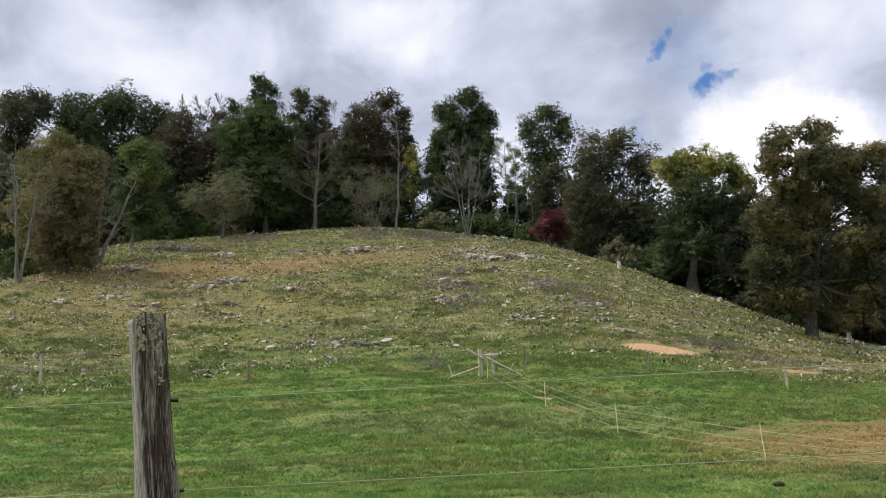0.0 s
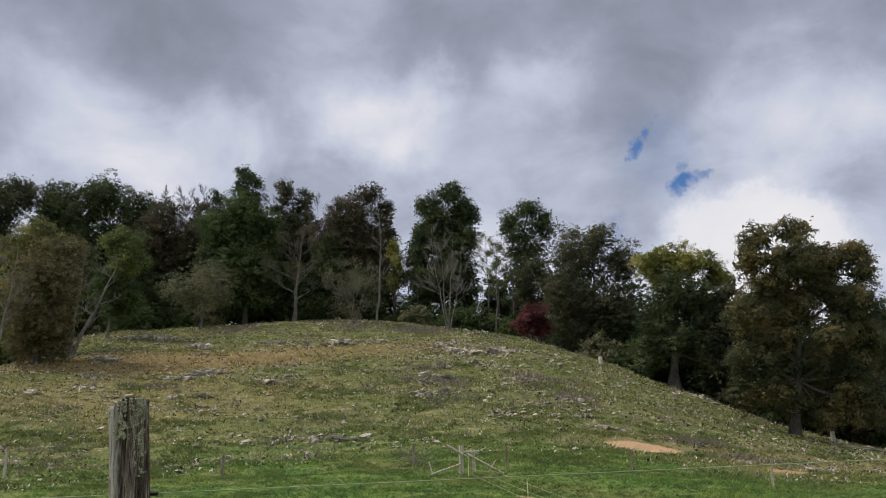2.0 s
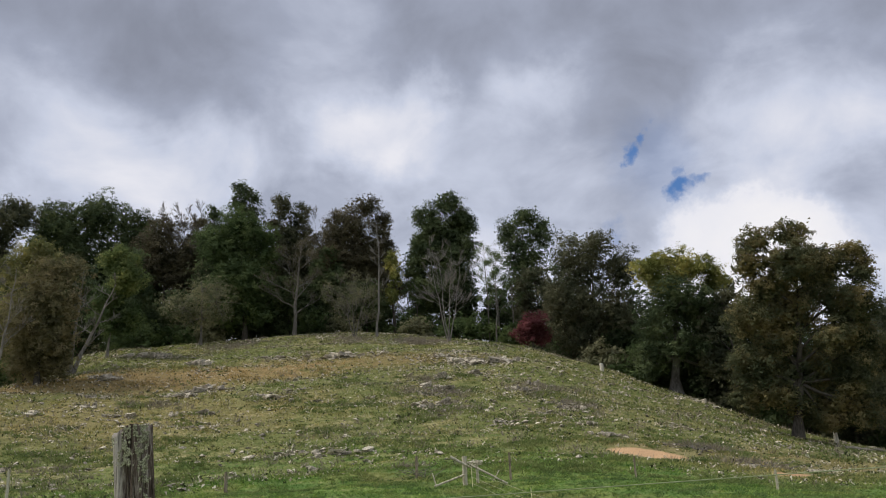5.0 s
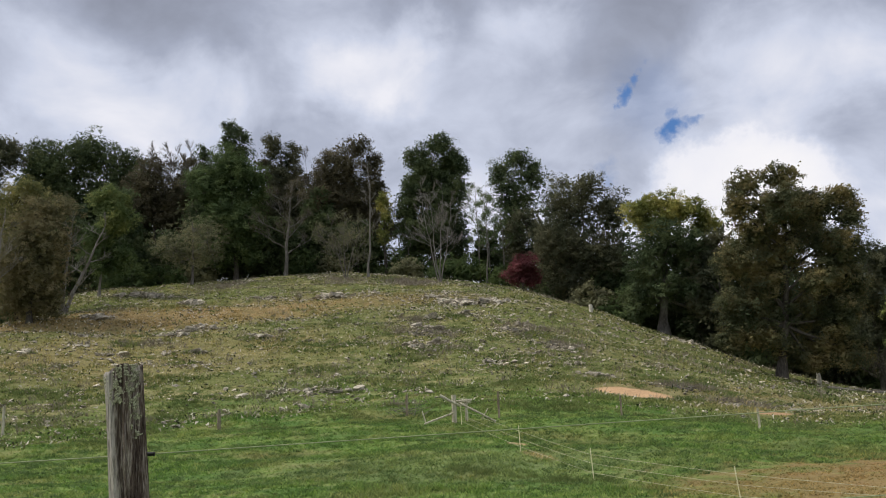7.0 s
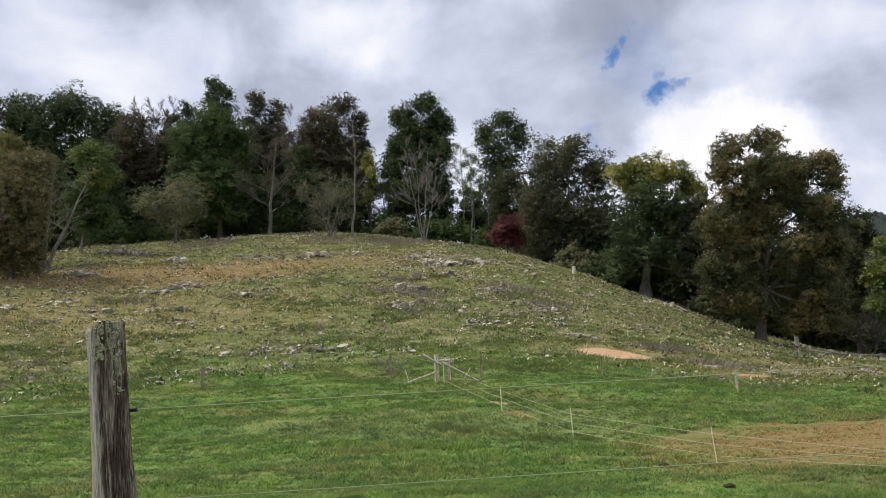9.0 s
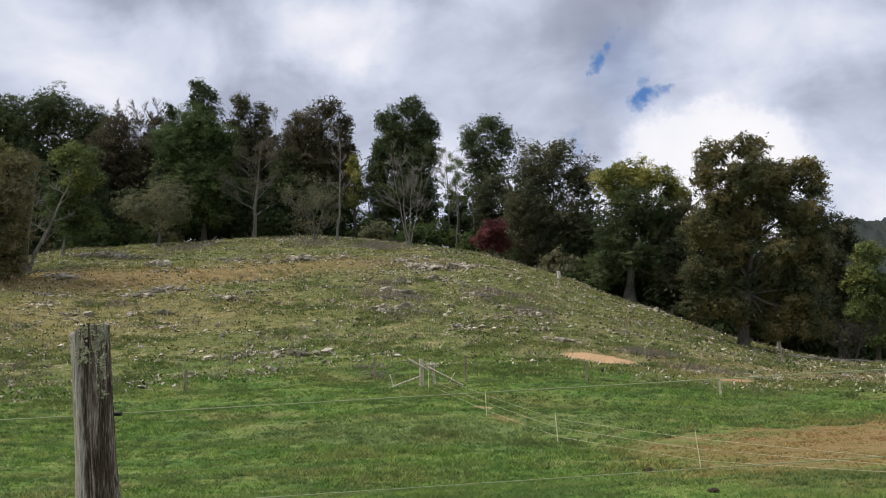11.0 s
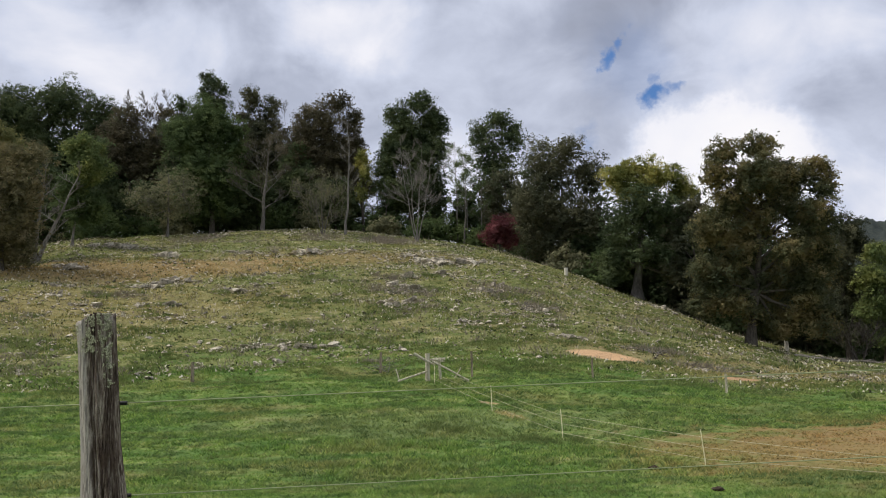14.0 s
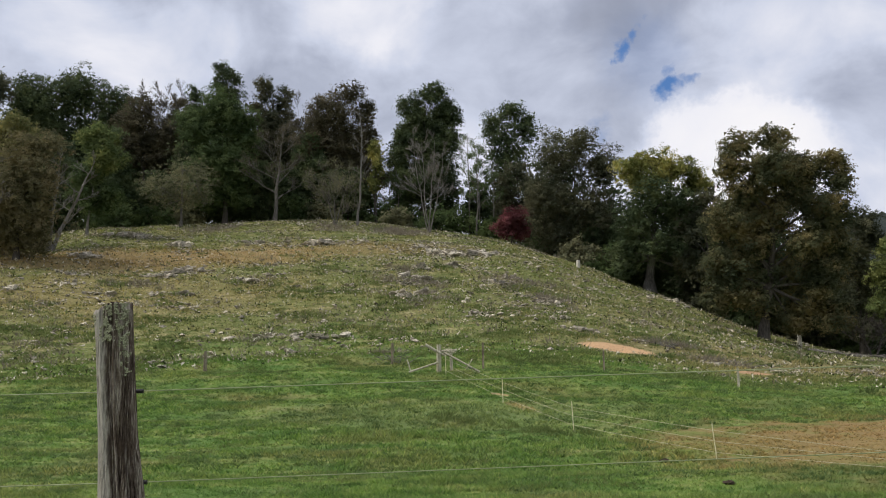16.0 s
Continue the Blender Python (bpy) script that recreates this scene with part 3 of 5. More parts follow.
def make_grass():
    rng = np.random.default_rng(4)
    sets = []
    # flat field, denser near the camera
    for n, r0, r1, wid in ((3000, 0.6, 7.5, 0.006), (42000, 7.5, 22, 0.011), (54000, 22, 48, 0.024)):
        x, y = scatter_wedge(n, r0, r1, 33 if r0 > 5 else 180, rng)
        k = soil_mask(x, y)
        x, y = x[k], y[k]
        clump = value_noise(x / 2.6, y / 0.9, 11) * 0.6 + value_noise(x / 0.6, y / 0.4, 12) * 0.4
        h = 0.05 + 0.26 * np.clip(clump - 0.28, 0, 1) ** 1.3
        row = np.exp(-((y - 27.6 + 0.22 * x) / 0.5) ** 2) * (value_noise(x / 1.5, y / 3, 14) > 0.45) * (x > -4) * (x < 7)
        h = h + 0.16 * row
        tan = ((x - 14) / 8) ** 2 + ((y - 25.5) / 4.6) ** 2 < 1
        h = np.where(tan, h * 0.5, h)
        sets.append(blades(n, (x, y), h, 0.10, 4, rng, wid * 1.1, 1.15))
    ob = new("field_grass", quick_mesh("field_grass", np.concatenate(sets), 3, MAT_BLADE))
    tagged(ob, "short lush green pasture grass in uneven tufts", "grass", kind="stuff")
    x, y = scatter_wedge(56000, 44, 112, 32, rng)
    k = soil_mask(x, y)
    x, y = x[k], y[k]
    clump = value_noise(x / 1.8, y / 1.2, 21) * 0.6 + value_noise(x / 0.7, y / 0.5, 22) * 0.4
    h = 0.05 + 0.42 * np.clip(clump - 0.42, 0, 1)
    ob = new("hill_grass", quick_mesh("hill_grass", blades(0, (x, y), h, 0.26, 5, rng, 0.047, 0.8), 3, MAT_BLADE))
    tagged(ob, "dry olive and straw-coloured hillside grass", "grass", kind="stuff")


make_grass()
make_tussocks()
make_clover()
make_litter()
make_low_weeds()


# ---- trees ----
def tubes(paths, sides=5):
    """Tapered tubes along polylines: list of (points, radii, sides). Returns verts, faces."""
    verts, faces = [], []
    for pts, rad, sides in paths:
        base = len(verts)
        n = len(pts)
        for i in range(n):
            a, b = pts[max(i - 1, 0)], pts[min(i + 1, n - 1)]
            d = (b - a).normalized() if (b - a).length > 1e-6 else Vector((0, 0, 1))
            u = d.orthogonal().normalized()
            w = d.cross(u)
            for k in range(sides):
                t = 2 * math.pi * k / sides
                verts.append(pts[i] + (u * math.cos(t) + w * math.sin(t)) * rad[i])
        for i in range(n - 1):
            for k in range(sides):
                k2 = (k + 1) % sides
                faces.append((base + i * sides + k, base + i * sides + k2, base + (i + 1) * sides + k2, base + (i + 1) * sides + k))
    return verts, faces


def tube_mesh(name, paths, mat):
    v, f = tubes(paths)
    me = bpy.data.meshes.new(name)
    me.from_pydata([tuple(p) for p in v], [], f)
    me.materials.append(mat)
    me.shade_smooth()
    return me


def wander(a, b, steps, amount, rng):
    """A crooked line from a to b."""
    pts = []
    side = Vector((rng.uniform(-1, 1), rng.uniform(-1, 1), rng.uniform(-0.4, 0.4))) * amount * (b - a).length
    for i in range(steps + 1):
        t = i / steps
        j = Vector((rng.uniform(-1, 1), rng.uniform(-1, 1), rng.uniform(-1, 1))) * amount * 0.35 * (b - a).length * (0 < t < 1)
        pts.append(a.lerp(b, t) + side * math.sin(math.pi * t) + j)
    return pts


SHAPES = {
    "oval": lambda u: math.sqrt(max(math.sin(math.pi * u ** 0.85), 0)),
    "round": lambda u: math.sqrt(max(1 - (2 * u - 1) ** 2, 0)),
    "column": lambda u: (0.80 + 0.20 * math.sin(math.pi * min(u * 1.1, 1))) * max(1 - u ** 5, 0) ** 0.5,
    "skirt": lambda u: max(1.02 - u ** 2.4, 0) ** 0.6,
}


def grown_masses(h, width, base, shape, rng):
    """Foliage masses (x, z, half width, half height) stacked within an envelope."""
    out = []
    n = max(6, int(h / 2.2))
    for i in range(n):
        u = (i + 0.5) / n
        env = SHAPES[shape](u) * width / 2
        r = max(env * rng.uniform(0.45, 0.62), width * 0.12)
        side = (1 if i % 2 else -1) * max(env - r, 0) * rng.uniform(0.6, 1.1)
        out.append((side, base + u * (h - base) - 0.1 * r, r, r * rng.uniform(0.75, 1.0)))
        if env > r * 1.3:
            out.append((-side * rng.uniform(0.5, 1.0), base + u * (h - base) + rng.uniform(-0.4, 0.4), r * 0.85, r * 0.8))
    return out


def crown_lobes(masses, rng, bold=1.0):
    """Rounded bunches of foliage over each mass: middles and sizes."""
    centres, radii, cores = [], [], []
    for x, z, rx, rz in masses:
        y = rng.uniform(-0.35, 0.35) * rx
        cores.append((x, y, z, rx, rz))
        n = max(int(min(max(6 + 1.9 * rx * rz, 7), 24) / bold ** 3), 4)
        for i in range(n):
            d = rng.normal(size=3)
            d /= np.linalg.norm(d)
            k = rng.uniform(0.55, 0.86)
            r = min(max(min(rx, rz) * rng.uniform(0.26, 0.54) * bold, 0.38), 1.5 * bold)
            centres.append((x + d[0] * rx * k, y + d[1] * rx * 0.9 * k, max(z + d[2] * rz * k, r * 0.6)))
            radii.append(r)
    return np.array(centres), np.array(radii), np.array(cores)


def leafy_crown(masses, n_leaves, leaf, fuzz, rng, bold=1.0):
    """Corners of single leaf sprays, bunched on the lobes of a crown, with the middles and sizes of the lobes."""
    centres, radii, cores = crown_lobes(masses, rng, bold)
    bunches = max(n_leaves // 16, 8)
    pick = rng.choice(len(radii), bunches, p=radii**2 / np.sum(radii**2))
    d = rng.normal(size=(bunches, 3))
    d /= np.linalg.norm(d, axis=1)[:, None]
    d[:, 2] = np.where((d[:, 2] < -0.25) & (rng.random(bunches) < 0.65), -d[:, 2], d[:, 2])
    rad = radii[pick] * (0.62 + 0.42 * rng.random(bunches) ** 0.6 + fuzz * np.abs(rng.normal(size=bunches)))
    mid = centres[pick] + d * rad[:, None]
    size = (0.10 + 0.20 * rng.random(bunches)) * (leaf / 0.15)
    # shaded leaves inside the masses
    m = bunches // 4
    own = rng.choice(len(cores), m, p=cores[:, 3] * cores[:, 4] / np.sum(cores[:, 3] * cores[:, 4]))
    e = rng.normal(size=(m, 3))
    e *= (0.70 * rng.random(m) ** 0.4 / np.linalg.norm(e, axis=1))[:, None]
    mid[:m] = cores[own, :3] + e * cores[own][:, [3, 3, 4]]
    size[:m] *= 2.0
    own = rng.integers(0, bunches, n_leaves)
    pos = mid[own] + np.clip(rng.normal(size=(n_leaves, 3)), -1.7, 1.7) * size[own][:, None] * np.array([1.0, 1.0, 0.7])
    nrm = d[own] * 1.0 + np.array([0, 0, 0.5]) + rng.normal(size=(n_leaves, 3)) * 0.42
    nrm /= np.linalg.norm(nrm, axis=1)[:, None]
    a = np.cross(nrm, rng.normal(size=(n_leaves, 3)))
    a /= np.linalg.norm(a, axis=1)[:, None] + 1e-9
    b = np.cross(nrm, a)
    s = leaf * (0.36 + 0.60 * rng.random(n_leaves))[:, None]
    s[own < m] *= 1.9
    droop = np.array([0, 0, -0.15]) * s
    tri = np.stack([pos - a * s * 1.1 + droop, pos + a * s * 0.8 - b * s * 0.45, pos + a * s * 0.35 + b * s * 0.95], 1)
    tri[:, :, 2] = np.maximum(tri[:, :, 2], 0.05)
    return tri.reshape(-1, 3), centres, radii, cores


def branching(paths, start, way, length, radius, level, rng, spread=0.6, lift=0.25, kids=5):
    """Bare limbs, forking down to twigs."""
    steps = 4 if level > 1 else 3 if level else 2
    end = start + way * length
    pts = wander(start, end, steps, 0.10, rng)
    tip = max(radius * 0.35, 0.011)
    rad = [radius + (tip - radius) * i / steps for i in range(steps + 1)]
    paths.append((pts, rad, 6 if radius > 0.08 else 4 if radius > 0.03 else 3))
    if level <= 0:
        return
    for i in range(kids):
        t = 0.30 + 0.70 * (i + rng.random()) / kids
        k = min(int(t * steps), steps - 1)
        p = pts[k].lerp(pts[k + 1], t * steps - k)
        side = Vector((rng.uniform(-1, 1), rng.uniform(-1, 1), rng.uniform(-0.5, 0.9)))
        w = (way + side.normalized() * spread * (0.7 + 0.6 * rng.random()) + Vector((0, 0, lift))).normalized()
        branching(paths, p, w, length * (0.42 + 0.22 * rng.random()) * (1.15 - 0.4 * t), max(radius * (0.55 - 0.2 * t), 0.015), level - 1, rng, spread, lift, kids)


TREE_COUNT = [0]


def leafy_tree(name, label, x, y, leaf, masses, leaves, size=0.16, fuzz=0.12, bark=None, group="", trunk=None, twigs=2, foot=None, lower=None, bold=1.0):
    """A tree grown from foliage masses (x, z, half width, half height); lower: a darker lower crown of its own."""
    TREE_COUNT[0] += 1
    rng = np.random.default_rng(100 + TREE_COUNT[0])
    prng = random.Random(100 + TREE_COUNT[0])
    root = new(name)
    root.location = (x, y, height_at(x, y) - 0.1)
    tagged(root, label, "tree", group)
    every = list(masses) + (list(lower[1]) if lower else [])
    h = max(z + rz for _, z, _, rz in every)
    mean = sum(mx * rx * rz for mx, _, rx, rz in every) / sum(rx * rz for _, _, rx, rz in every)
    r0 = trunk or 0.018 * h
    top = Vector((mean, prng.uniform(-0.2, 0.2), h * 0.84))
    stem = wander(Vector((foot or 0.0, 0, 0)), top, 8, 0.02, prng)
    part("trunk", tube_mesh("trunk", [(stem, [r0 * (1.6 if i == 0 else 1.0) * (1 - 0.86 * i / 8) for i in range(9)], 10)], bark or BARK_DARK), None, root)
    limbs = []
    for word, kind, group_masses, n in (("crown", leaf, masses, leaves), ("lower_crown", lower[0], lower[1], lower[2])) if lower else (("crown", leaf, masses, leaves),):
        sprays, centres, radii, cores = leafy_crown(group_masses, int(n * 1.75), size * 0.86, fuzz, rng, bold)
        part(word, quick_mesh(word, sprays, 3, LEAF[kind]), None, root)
        for cx, cy, cz, rx, rz in cores:
            s = min(max(cz - 0.8 * abs(cx - mean) - 0.6, h * 0.24), h * 0.78)
            k = min(int(s / (h * 0.84) * 8), 7)
            a = stem[k].lerp(stem[k + 1], s / (h * 0.84) * 8 - k)
            c = Vector((cx, cy, cz))
            rr = r0 * 0.45 * (1 - 0.5 * s / h)
            limbs.append((wander(a, c, 4, 0.06, prng), [rr * (1 - 0.18 * i) + 0.008 for i in range(5)], 5))
            near = sorted(range(len(radii)), key=lambda i: (Vector(centres[i]) - c).length)[:4 * twigs]
            for i in near:
                q = Vector(centres[i])
                limbs.append((wander(c, q + (q - c) * 0.35, 3, 0.08, prng), [rr * 0.30 + 0.006, rr * 0.22 + 0.005, rr * 0.13 + 0.004, 0.006], 3))
    part("bough", tube_mesh("bough", limbs, bark or BARK_DARK), None, root)
    return root


def grown_tree(name, label, x, y, h, width, leaf, shape, base, leaves, size=0.16, fuzz=0.12, bark=None, group="", trunk=None, twigs=2):
    rng = random.Random(int(abs(x) * 31 + abs(y) * 17))
    return leafy_tree(name, label, x, y, leaf, grown_masses(h, width, h * base, shape, rng), leaves, size, fuzz, bark, group, trunk, twigs)


def bare_tree(name, label, x, y, h, width, bark, stems=1, lean=0.0, level=3, kids=5, spread=0.6, fork=0.3, girth=None, leaf=None, leaves=0, group=""):
    """A leafless tree, or nearly so: stems, forked limbs and twigs."""
    TREE_COUNT[0] += 1
    rng = np.random.default_rng(100 + TREE_COUNT[0])
    prng = random.Random(300 + TREE_COUNT[0])
    root = new(name)
    root.location = (x, y, height_at(x, y) - 0.08)
    tagged(root, label, "tree", group)
    trunk_paths, limb_paths = [], []
    r0 = girth or 0.017 * h
    for s in range(stems):
        ang = 2 * math.pi * (s + 0.25) / max(stems, 1)
        out = 0.0 if stems == 1 else width * 0.30
        top = Vector((math.cos(ang) * out + lean * h, math.sin(ang) * out * 0.6, h * prng.uniform(0.84, 0.97)))
        foot = Vector((math.cos(ang) * 0.12, math.sin(ang) * 0.12, 0)) * (stems > 1)
        pts = wander(foot, top, 9, 0.028, prng)
        rs = r0 / math.sqrt(stems) * 0.9
        trunk_paths.append((pts, [rs * (1.35 if i == 0 else 1) * (1 - 0.9 * i / 9) + 0.01 for i in range(10)], 7))
        n = max(9 // stems, 5) + 3
        for i in range(n):
            t = fork + (0.97 - fork) * (i + prng.random()) / n
            k = min(int(t * 9), 8)
            p = pts[k].lerp(pts[k + 1], t * 9 - k)
            a = i * 2.4 + prng.random()
            way = Vector((math.cos(a), math.sin(a), prng.uniform(0.35, 1.1))).normalized()
            limb_paths.append([])
            branching(limb_paths[-1], p, way, width * (0.50 - 0.28 * t) * prng.uniform(0.8, 1.25), rs * (0.40 - 0.25 * t) + 0.008, level - 1, prng, spread, 0.22, kids)
    part("trunk", tube_mesh("trunk", trunk_paths, bark), None, root)
    for limb in limb_paths:
        part("bough", tube_mesh("bough", limb, bark), None, root)
    if leaf:
        ends = np.array([tuple(p[0][-1]) for limb in limb_paths for p in limb if p[2] == 3] or [(0, 0, h)])
        pick = ends[rng.integers(0, len(ends), leaves)] + rng.normal(size=(leaves, 3)) * 0.22
        a, b = rng.normal(size=(leaves, 3)), rng.normal(size=(leaves, 3))
        a, b = (v / np.linalg.norm(v, axis=1)[:, None] * (0.05 + 0.06 * rng.random((leaves, 1))) for v in (a, b))
        quad = np.stack([pick - a, pick - b * 0.6, pick + a, pick + b * 0.6], 1).reshape(-1, 3)
        part("crown", quick_mesh("crown", quad, 4, LEAF[leaf]), None, root)
    return root


def hero_trees():
    # wood's edge at the head of the field
    leafy_tree("olive_tree", "bushy olive-brown tree with foliage down to the grass", -36.0, 70.5, "olive",
               ((1.2, 9.7, 2.1, 2.1), (-0.5, 7.9, 2.1, 2.4), (1.3, 6.6, 2.4, 2.4), (-0.8, 4.9, 2.6, 2.6), (1.5, 3.8, 2.1, 2.4), (-0.5, 1.8, 2.8, 2.0), (1.8, 1.5, 1.4, 1.4), (-1.4, 2.2, 2.2, 1.9)), 27000, 0.125, 0.25)
    leafy_tree("yellowish_tree", "bushy yellowish-olive tree at the pasture edge", -40.6, 77.5, "pale",
               ((0.6, 13.0, 1.7, 1.6), (-0.7, 12.3, 1.9, 2.2), (1.5, 11.7, 1.6, 1.6), (-0.3, 8.9, 2.5, 3.1), (-2.6, 11.0, 1.8, 2.2), (-1.5, 5.0, 3.0, 3.0)), 17000, 0.13, 0.22)
    bare_tree("bare_tree", "leafless pale tree with several thin stems", -37.9, 66.6, 12.4, 5.0, BARK_PALE, 3, 0.0, 3, 5, 0.55, 0.3, 0.24)
    bare_tree("leaning_tree", "leafless pale tree leaning over the grass", -37.2, 79.0, 10.4, 5.8, BARK_PALE, 2, 0.24, 3, 5, 0.6, 0.30, 0.34)
    leafy_tree("young_tree", "slender bright green tree with a thin pale trunk", -36.3, 85.0, "fresh",
               ((0.6, 10.4, 2.1, 1.8), (1.8, 7.9, 1.8, 2.0)), 9000, 0.14, 0.14, BARK_PALE, trunk=0.13,
               lower=("green", ((0.1, 6.1, 2.0, 2.0), (0.7, 3.6, 2.5, 1.9), (2.4, 4.0, 1.4, 1.7)), 9000))
    leafy_tree("grey_tree", "thinly leaved grey-olive spreading tree on the crest", -29.8, 95.0, "grey",
               ((-0.1, 6.9, 2.9, 2.2), (-2.0, 4.5, 2.9, 2.5), (1.9, 4.8, 2.8, 2.6), (0.1, 3.3, 4.1, 1.8)), 11000, 0.085, 0.3, BARK_GREY, trunk=0.15, twigs=7)
    leafy_tree("green_maple", "large dense rich green maple on the crest", -27.1, 104.0, "green",
               ((-0.3, 14.6, 3.3, 3.1), (-2.9, 12.4, 3.1, 3.1), (2.3, 11.9, 2.7, 3.3), (-1.2, 8.5, 4.9, 3.7), (1.6, 7.3, 3.1, 3.7), (-2.8, 5.9, 3.3, 3.1), (0.6, 3.9, 3.6, 2.3), (-1.8, 3.0, 2.7, 1.5)), 44000, 0.16, 0.06, trunk=0.30, bold=1.2)
    leafy_tree("tall_tree", "tall narrow dark green tree rising behind the maple", -30.2, 114.0, "dark",
               ((-0.3, 22.3, 1.3, 1.4), (1.2, 20.9, 1.4, 1.5), (-0.7, 20.3, 1.2, 1.7), (0.5, 18.5, 2.4, 2.6), (-0.5, 16.0, 2.6, 3.0), (0.0, 11.0, 2.8, 4.0)), 15000, 0.155, 0.14)
    leafy_tree("dark_tree", "small-crowned dark green tree in the wood", -33.9, 113.0, "dark",
               ((0.0, 17.7, 1.5, 2.5), (-0.8, 14.8, 1.9, 3.0), (0.9, 13.9, 1.7, 3.0), (0.0, 9.0, 2.4, 4.0)), 9000, 0.16, 0.14)
    bare_tree("gnarled_tree", "gnarled tree with bare grey limbs and few brown leaves", -20.2, 101.0, 12.6, 8.4, BARK_GREY, 1, 0.09, 4, 4, 0.7, 0.20, 0.28, "brown", 2600)
    leafy_tree("dark_tree", "tall dark green tree in the wood on the crest", -23.1, 114.0, "umber",
               ((-1.1, 18.9, 1.8, 2.2), (1.5, 17.8, 1.6, 2.3), (0.0, 14.7, 3.0, 3.2), (-1.2, 10.9, 3.2, 3.8), (1.3, 10.4, 2.5, 3.8), (0.0, 5.5, 3.8, 3.5)), 24000, 0.165, 0.12)
    leafy_tree("brown_tree", "tall dull brown-leaved tree on the crest", -13.3, 111.0, "brown",
               ((1.1, 17.7, 2.1, 1.9), (3.1, 15.0, 1.8, 2.4), (-1.1, 14.8, 3.5, 3.3), (-3.3, 10.8, 3.1, 3.7), (0.9, 10.3, 3.4, 4.0), (3.7, 11.5, 1.6, 3.2), (-1.5, 5.8, 4.4, 3.4), (2.4, 5.8, 2.8, 3.6)), 40000, 0.155, 0.14)
    bare_tree("thin_tree", "thin leafless pale tree on the crest", -9.5, 95.0, 15.0, 3.6, BARK_PALE, 1, 0.02, 3, 5, 0.5, 0.35, 0.15)
    bare_tree("low_tree", "low bushy tree with thin olive foliage", -12.0, 94.5, 6.6, 6.6, BARK_GREY, 3, 0.0, 3, 5, 0.7, 0.12, 0.12, "grey", 3600)
    leafy_tree("yellow_tree", "slim yellowing tree in the gap on the crest", -8.3, 107.0, "yellow",
               ((0.0, 10.2, 1.1, 1.9), (0.5, 7.6, 1.0, 1.7), (-0.5, 5.5, 1.0, 1.5)), 3000, 0.14, 0.2)
    leafy_tree("crest_tree", "broad tall dark green tree at the middle of the crest", -4.5, 109.0, "dark",
               ((3.7, 18.2, 2.3, 1.8), (0.9, 16.5, 2.5, 2.2), (5.9, 15.6, 2.2, 2.5), (3.1, 14.2, 4.2, 3.4), (-0.5, 9.9, 2.2, 3.7), (4.2, 9.4, 3.1, 3.9), (1.6, 5.9, 4.3, 3.3), (5.9, 5.0, 1.8, 3.5), (-0.9, 3.1, 1.9, 2.1), (2.4, 11.6, 3.2, 2.4), (0.2, 12.8, 2.0, 2.4), (5.6, 12.0, 2.0, 2.6)), 56000, 0.16, 0.10, trunk=0.3, foot=2.0)
    bare_tree("many_stemmed_tree", "leafless pale tree with many upswept stems", -1.3, 95.0, 11.6, 6.8, BARK_PALE, 4, 0.0, 3, 6, 0.45, 0.30, 0.155)
    for dx, dy, hh in ((-6.4, 109.0, 11.0), (-5.6, 107.0, 9.0), (3.6, 104.0, 15.0), (5.2, 106.0, 14.2), (4.4, 101.0, 12.0), (6.6, 103.0, 11.0)):
        bare_tree("slim_tree", "slim leafless grey tree in the thin part of the wood", dx, dy, hh, 3.2, BARK_GREY, 1, 0.0, 3, 5, 0.4, 0.3, 0.11, "green", 2200, "slim bare trees")
    leafy_tree("tall_tree", "tall dark green tree with an open crown", 8.7, 112.0, "dark",
               ((1.3, 19.1, 2.4, 1.6), (-1.2, 16.8, 1.9, 2.3), (3.1, 16.5, 2.4, 2.8), (0.8, 13.6, 3.5, 3.4), (0.6, 9.0, 3.3, 3.7), (-0.9, 5.1, 2.5, 2.8)), 22000, 0.155, 0.18)
    leafy_tree("open_tree", "tall thin-leaved grey-green tree with sky showing through", 16.1, 113.0, "grey",
               ((0.1, 18.7, 2.2, 1.9), (-1.2, 15.8, 2.2, 2.8), (1.7, 16.3, 1.7, 2.3)), 2600, 0.14, 0.3, twigs=5)
    leafy_tree("brown_tree", "broad brown-leaved tree with foliage to the ground", 15.3, 93.0, "umber",
               ((0.6, 13.8, 2.5, 2.0), (2.8, 10.9, 2.5, 2.9), (-1.2, 11.3, 3.1, 3.1), (-3.6, 7.5, 2.9, 3.6), (1.2, 6.7, 4.3, 4.0), (-2.4, 3.3, 3.5, 2.6), (2.9, 3.4, 2.8, 3.3)), 40000, 0.14, 0.16)
    leafy_tree("red_maple", "small dark red maple beside the wood", 7.8, 91.5, "red", ((0.2, 3.0, 1.6, 1.4), (-0.7, 2.1, 1.4, 1.3), (1.2, 2.0, 1.4, 1.4)), 7000, 0.11, 0.12)
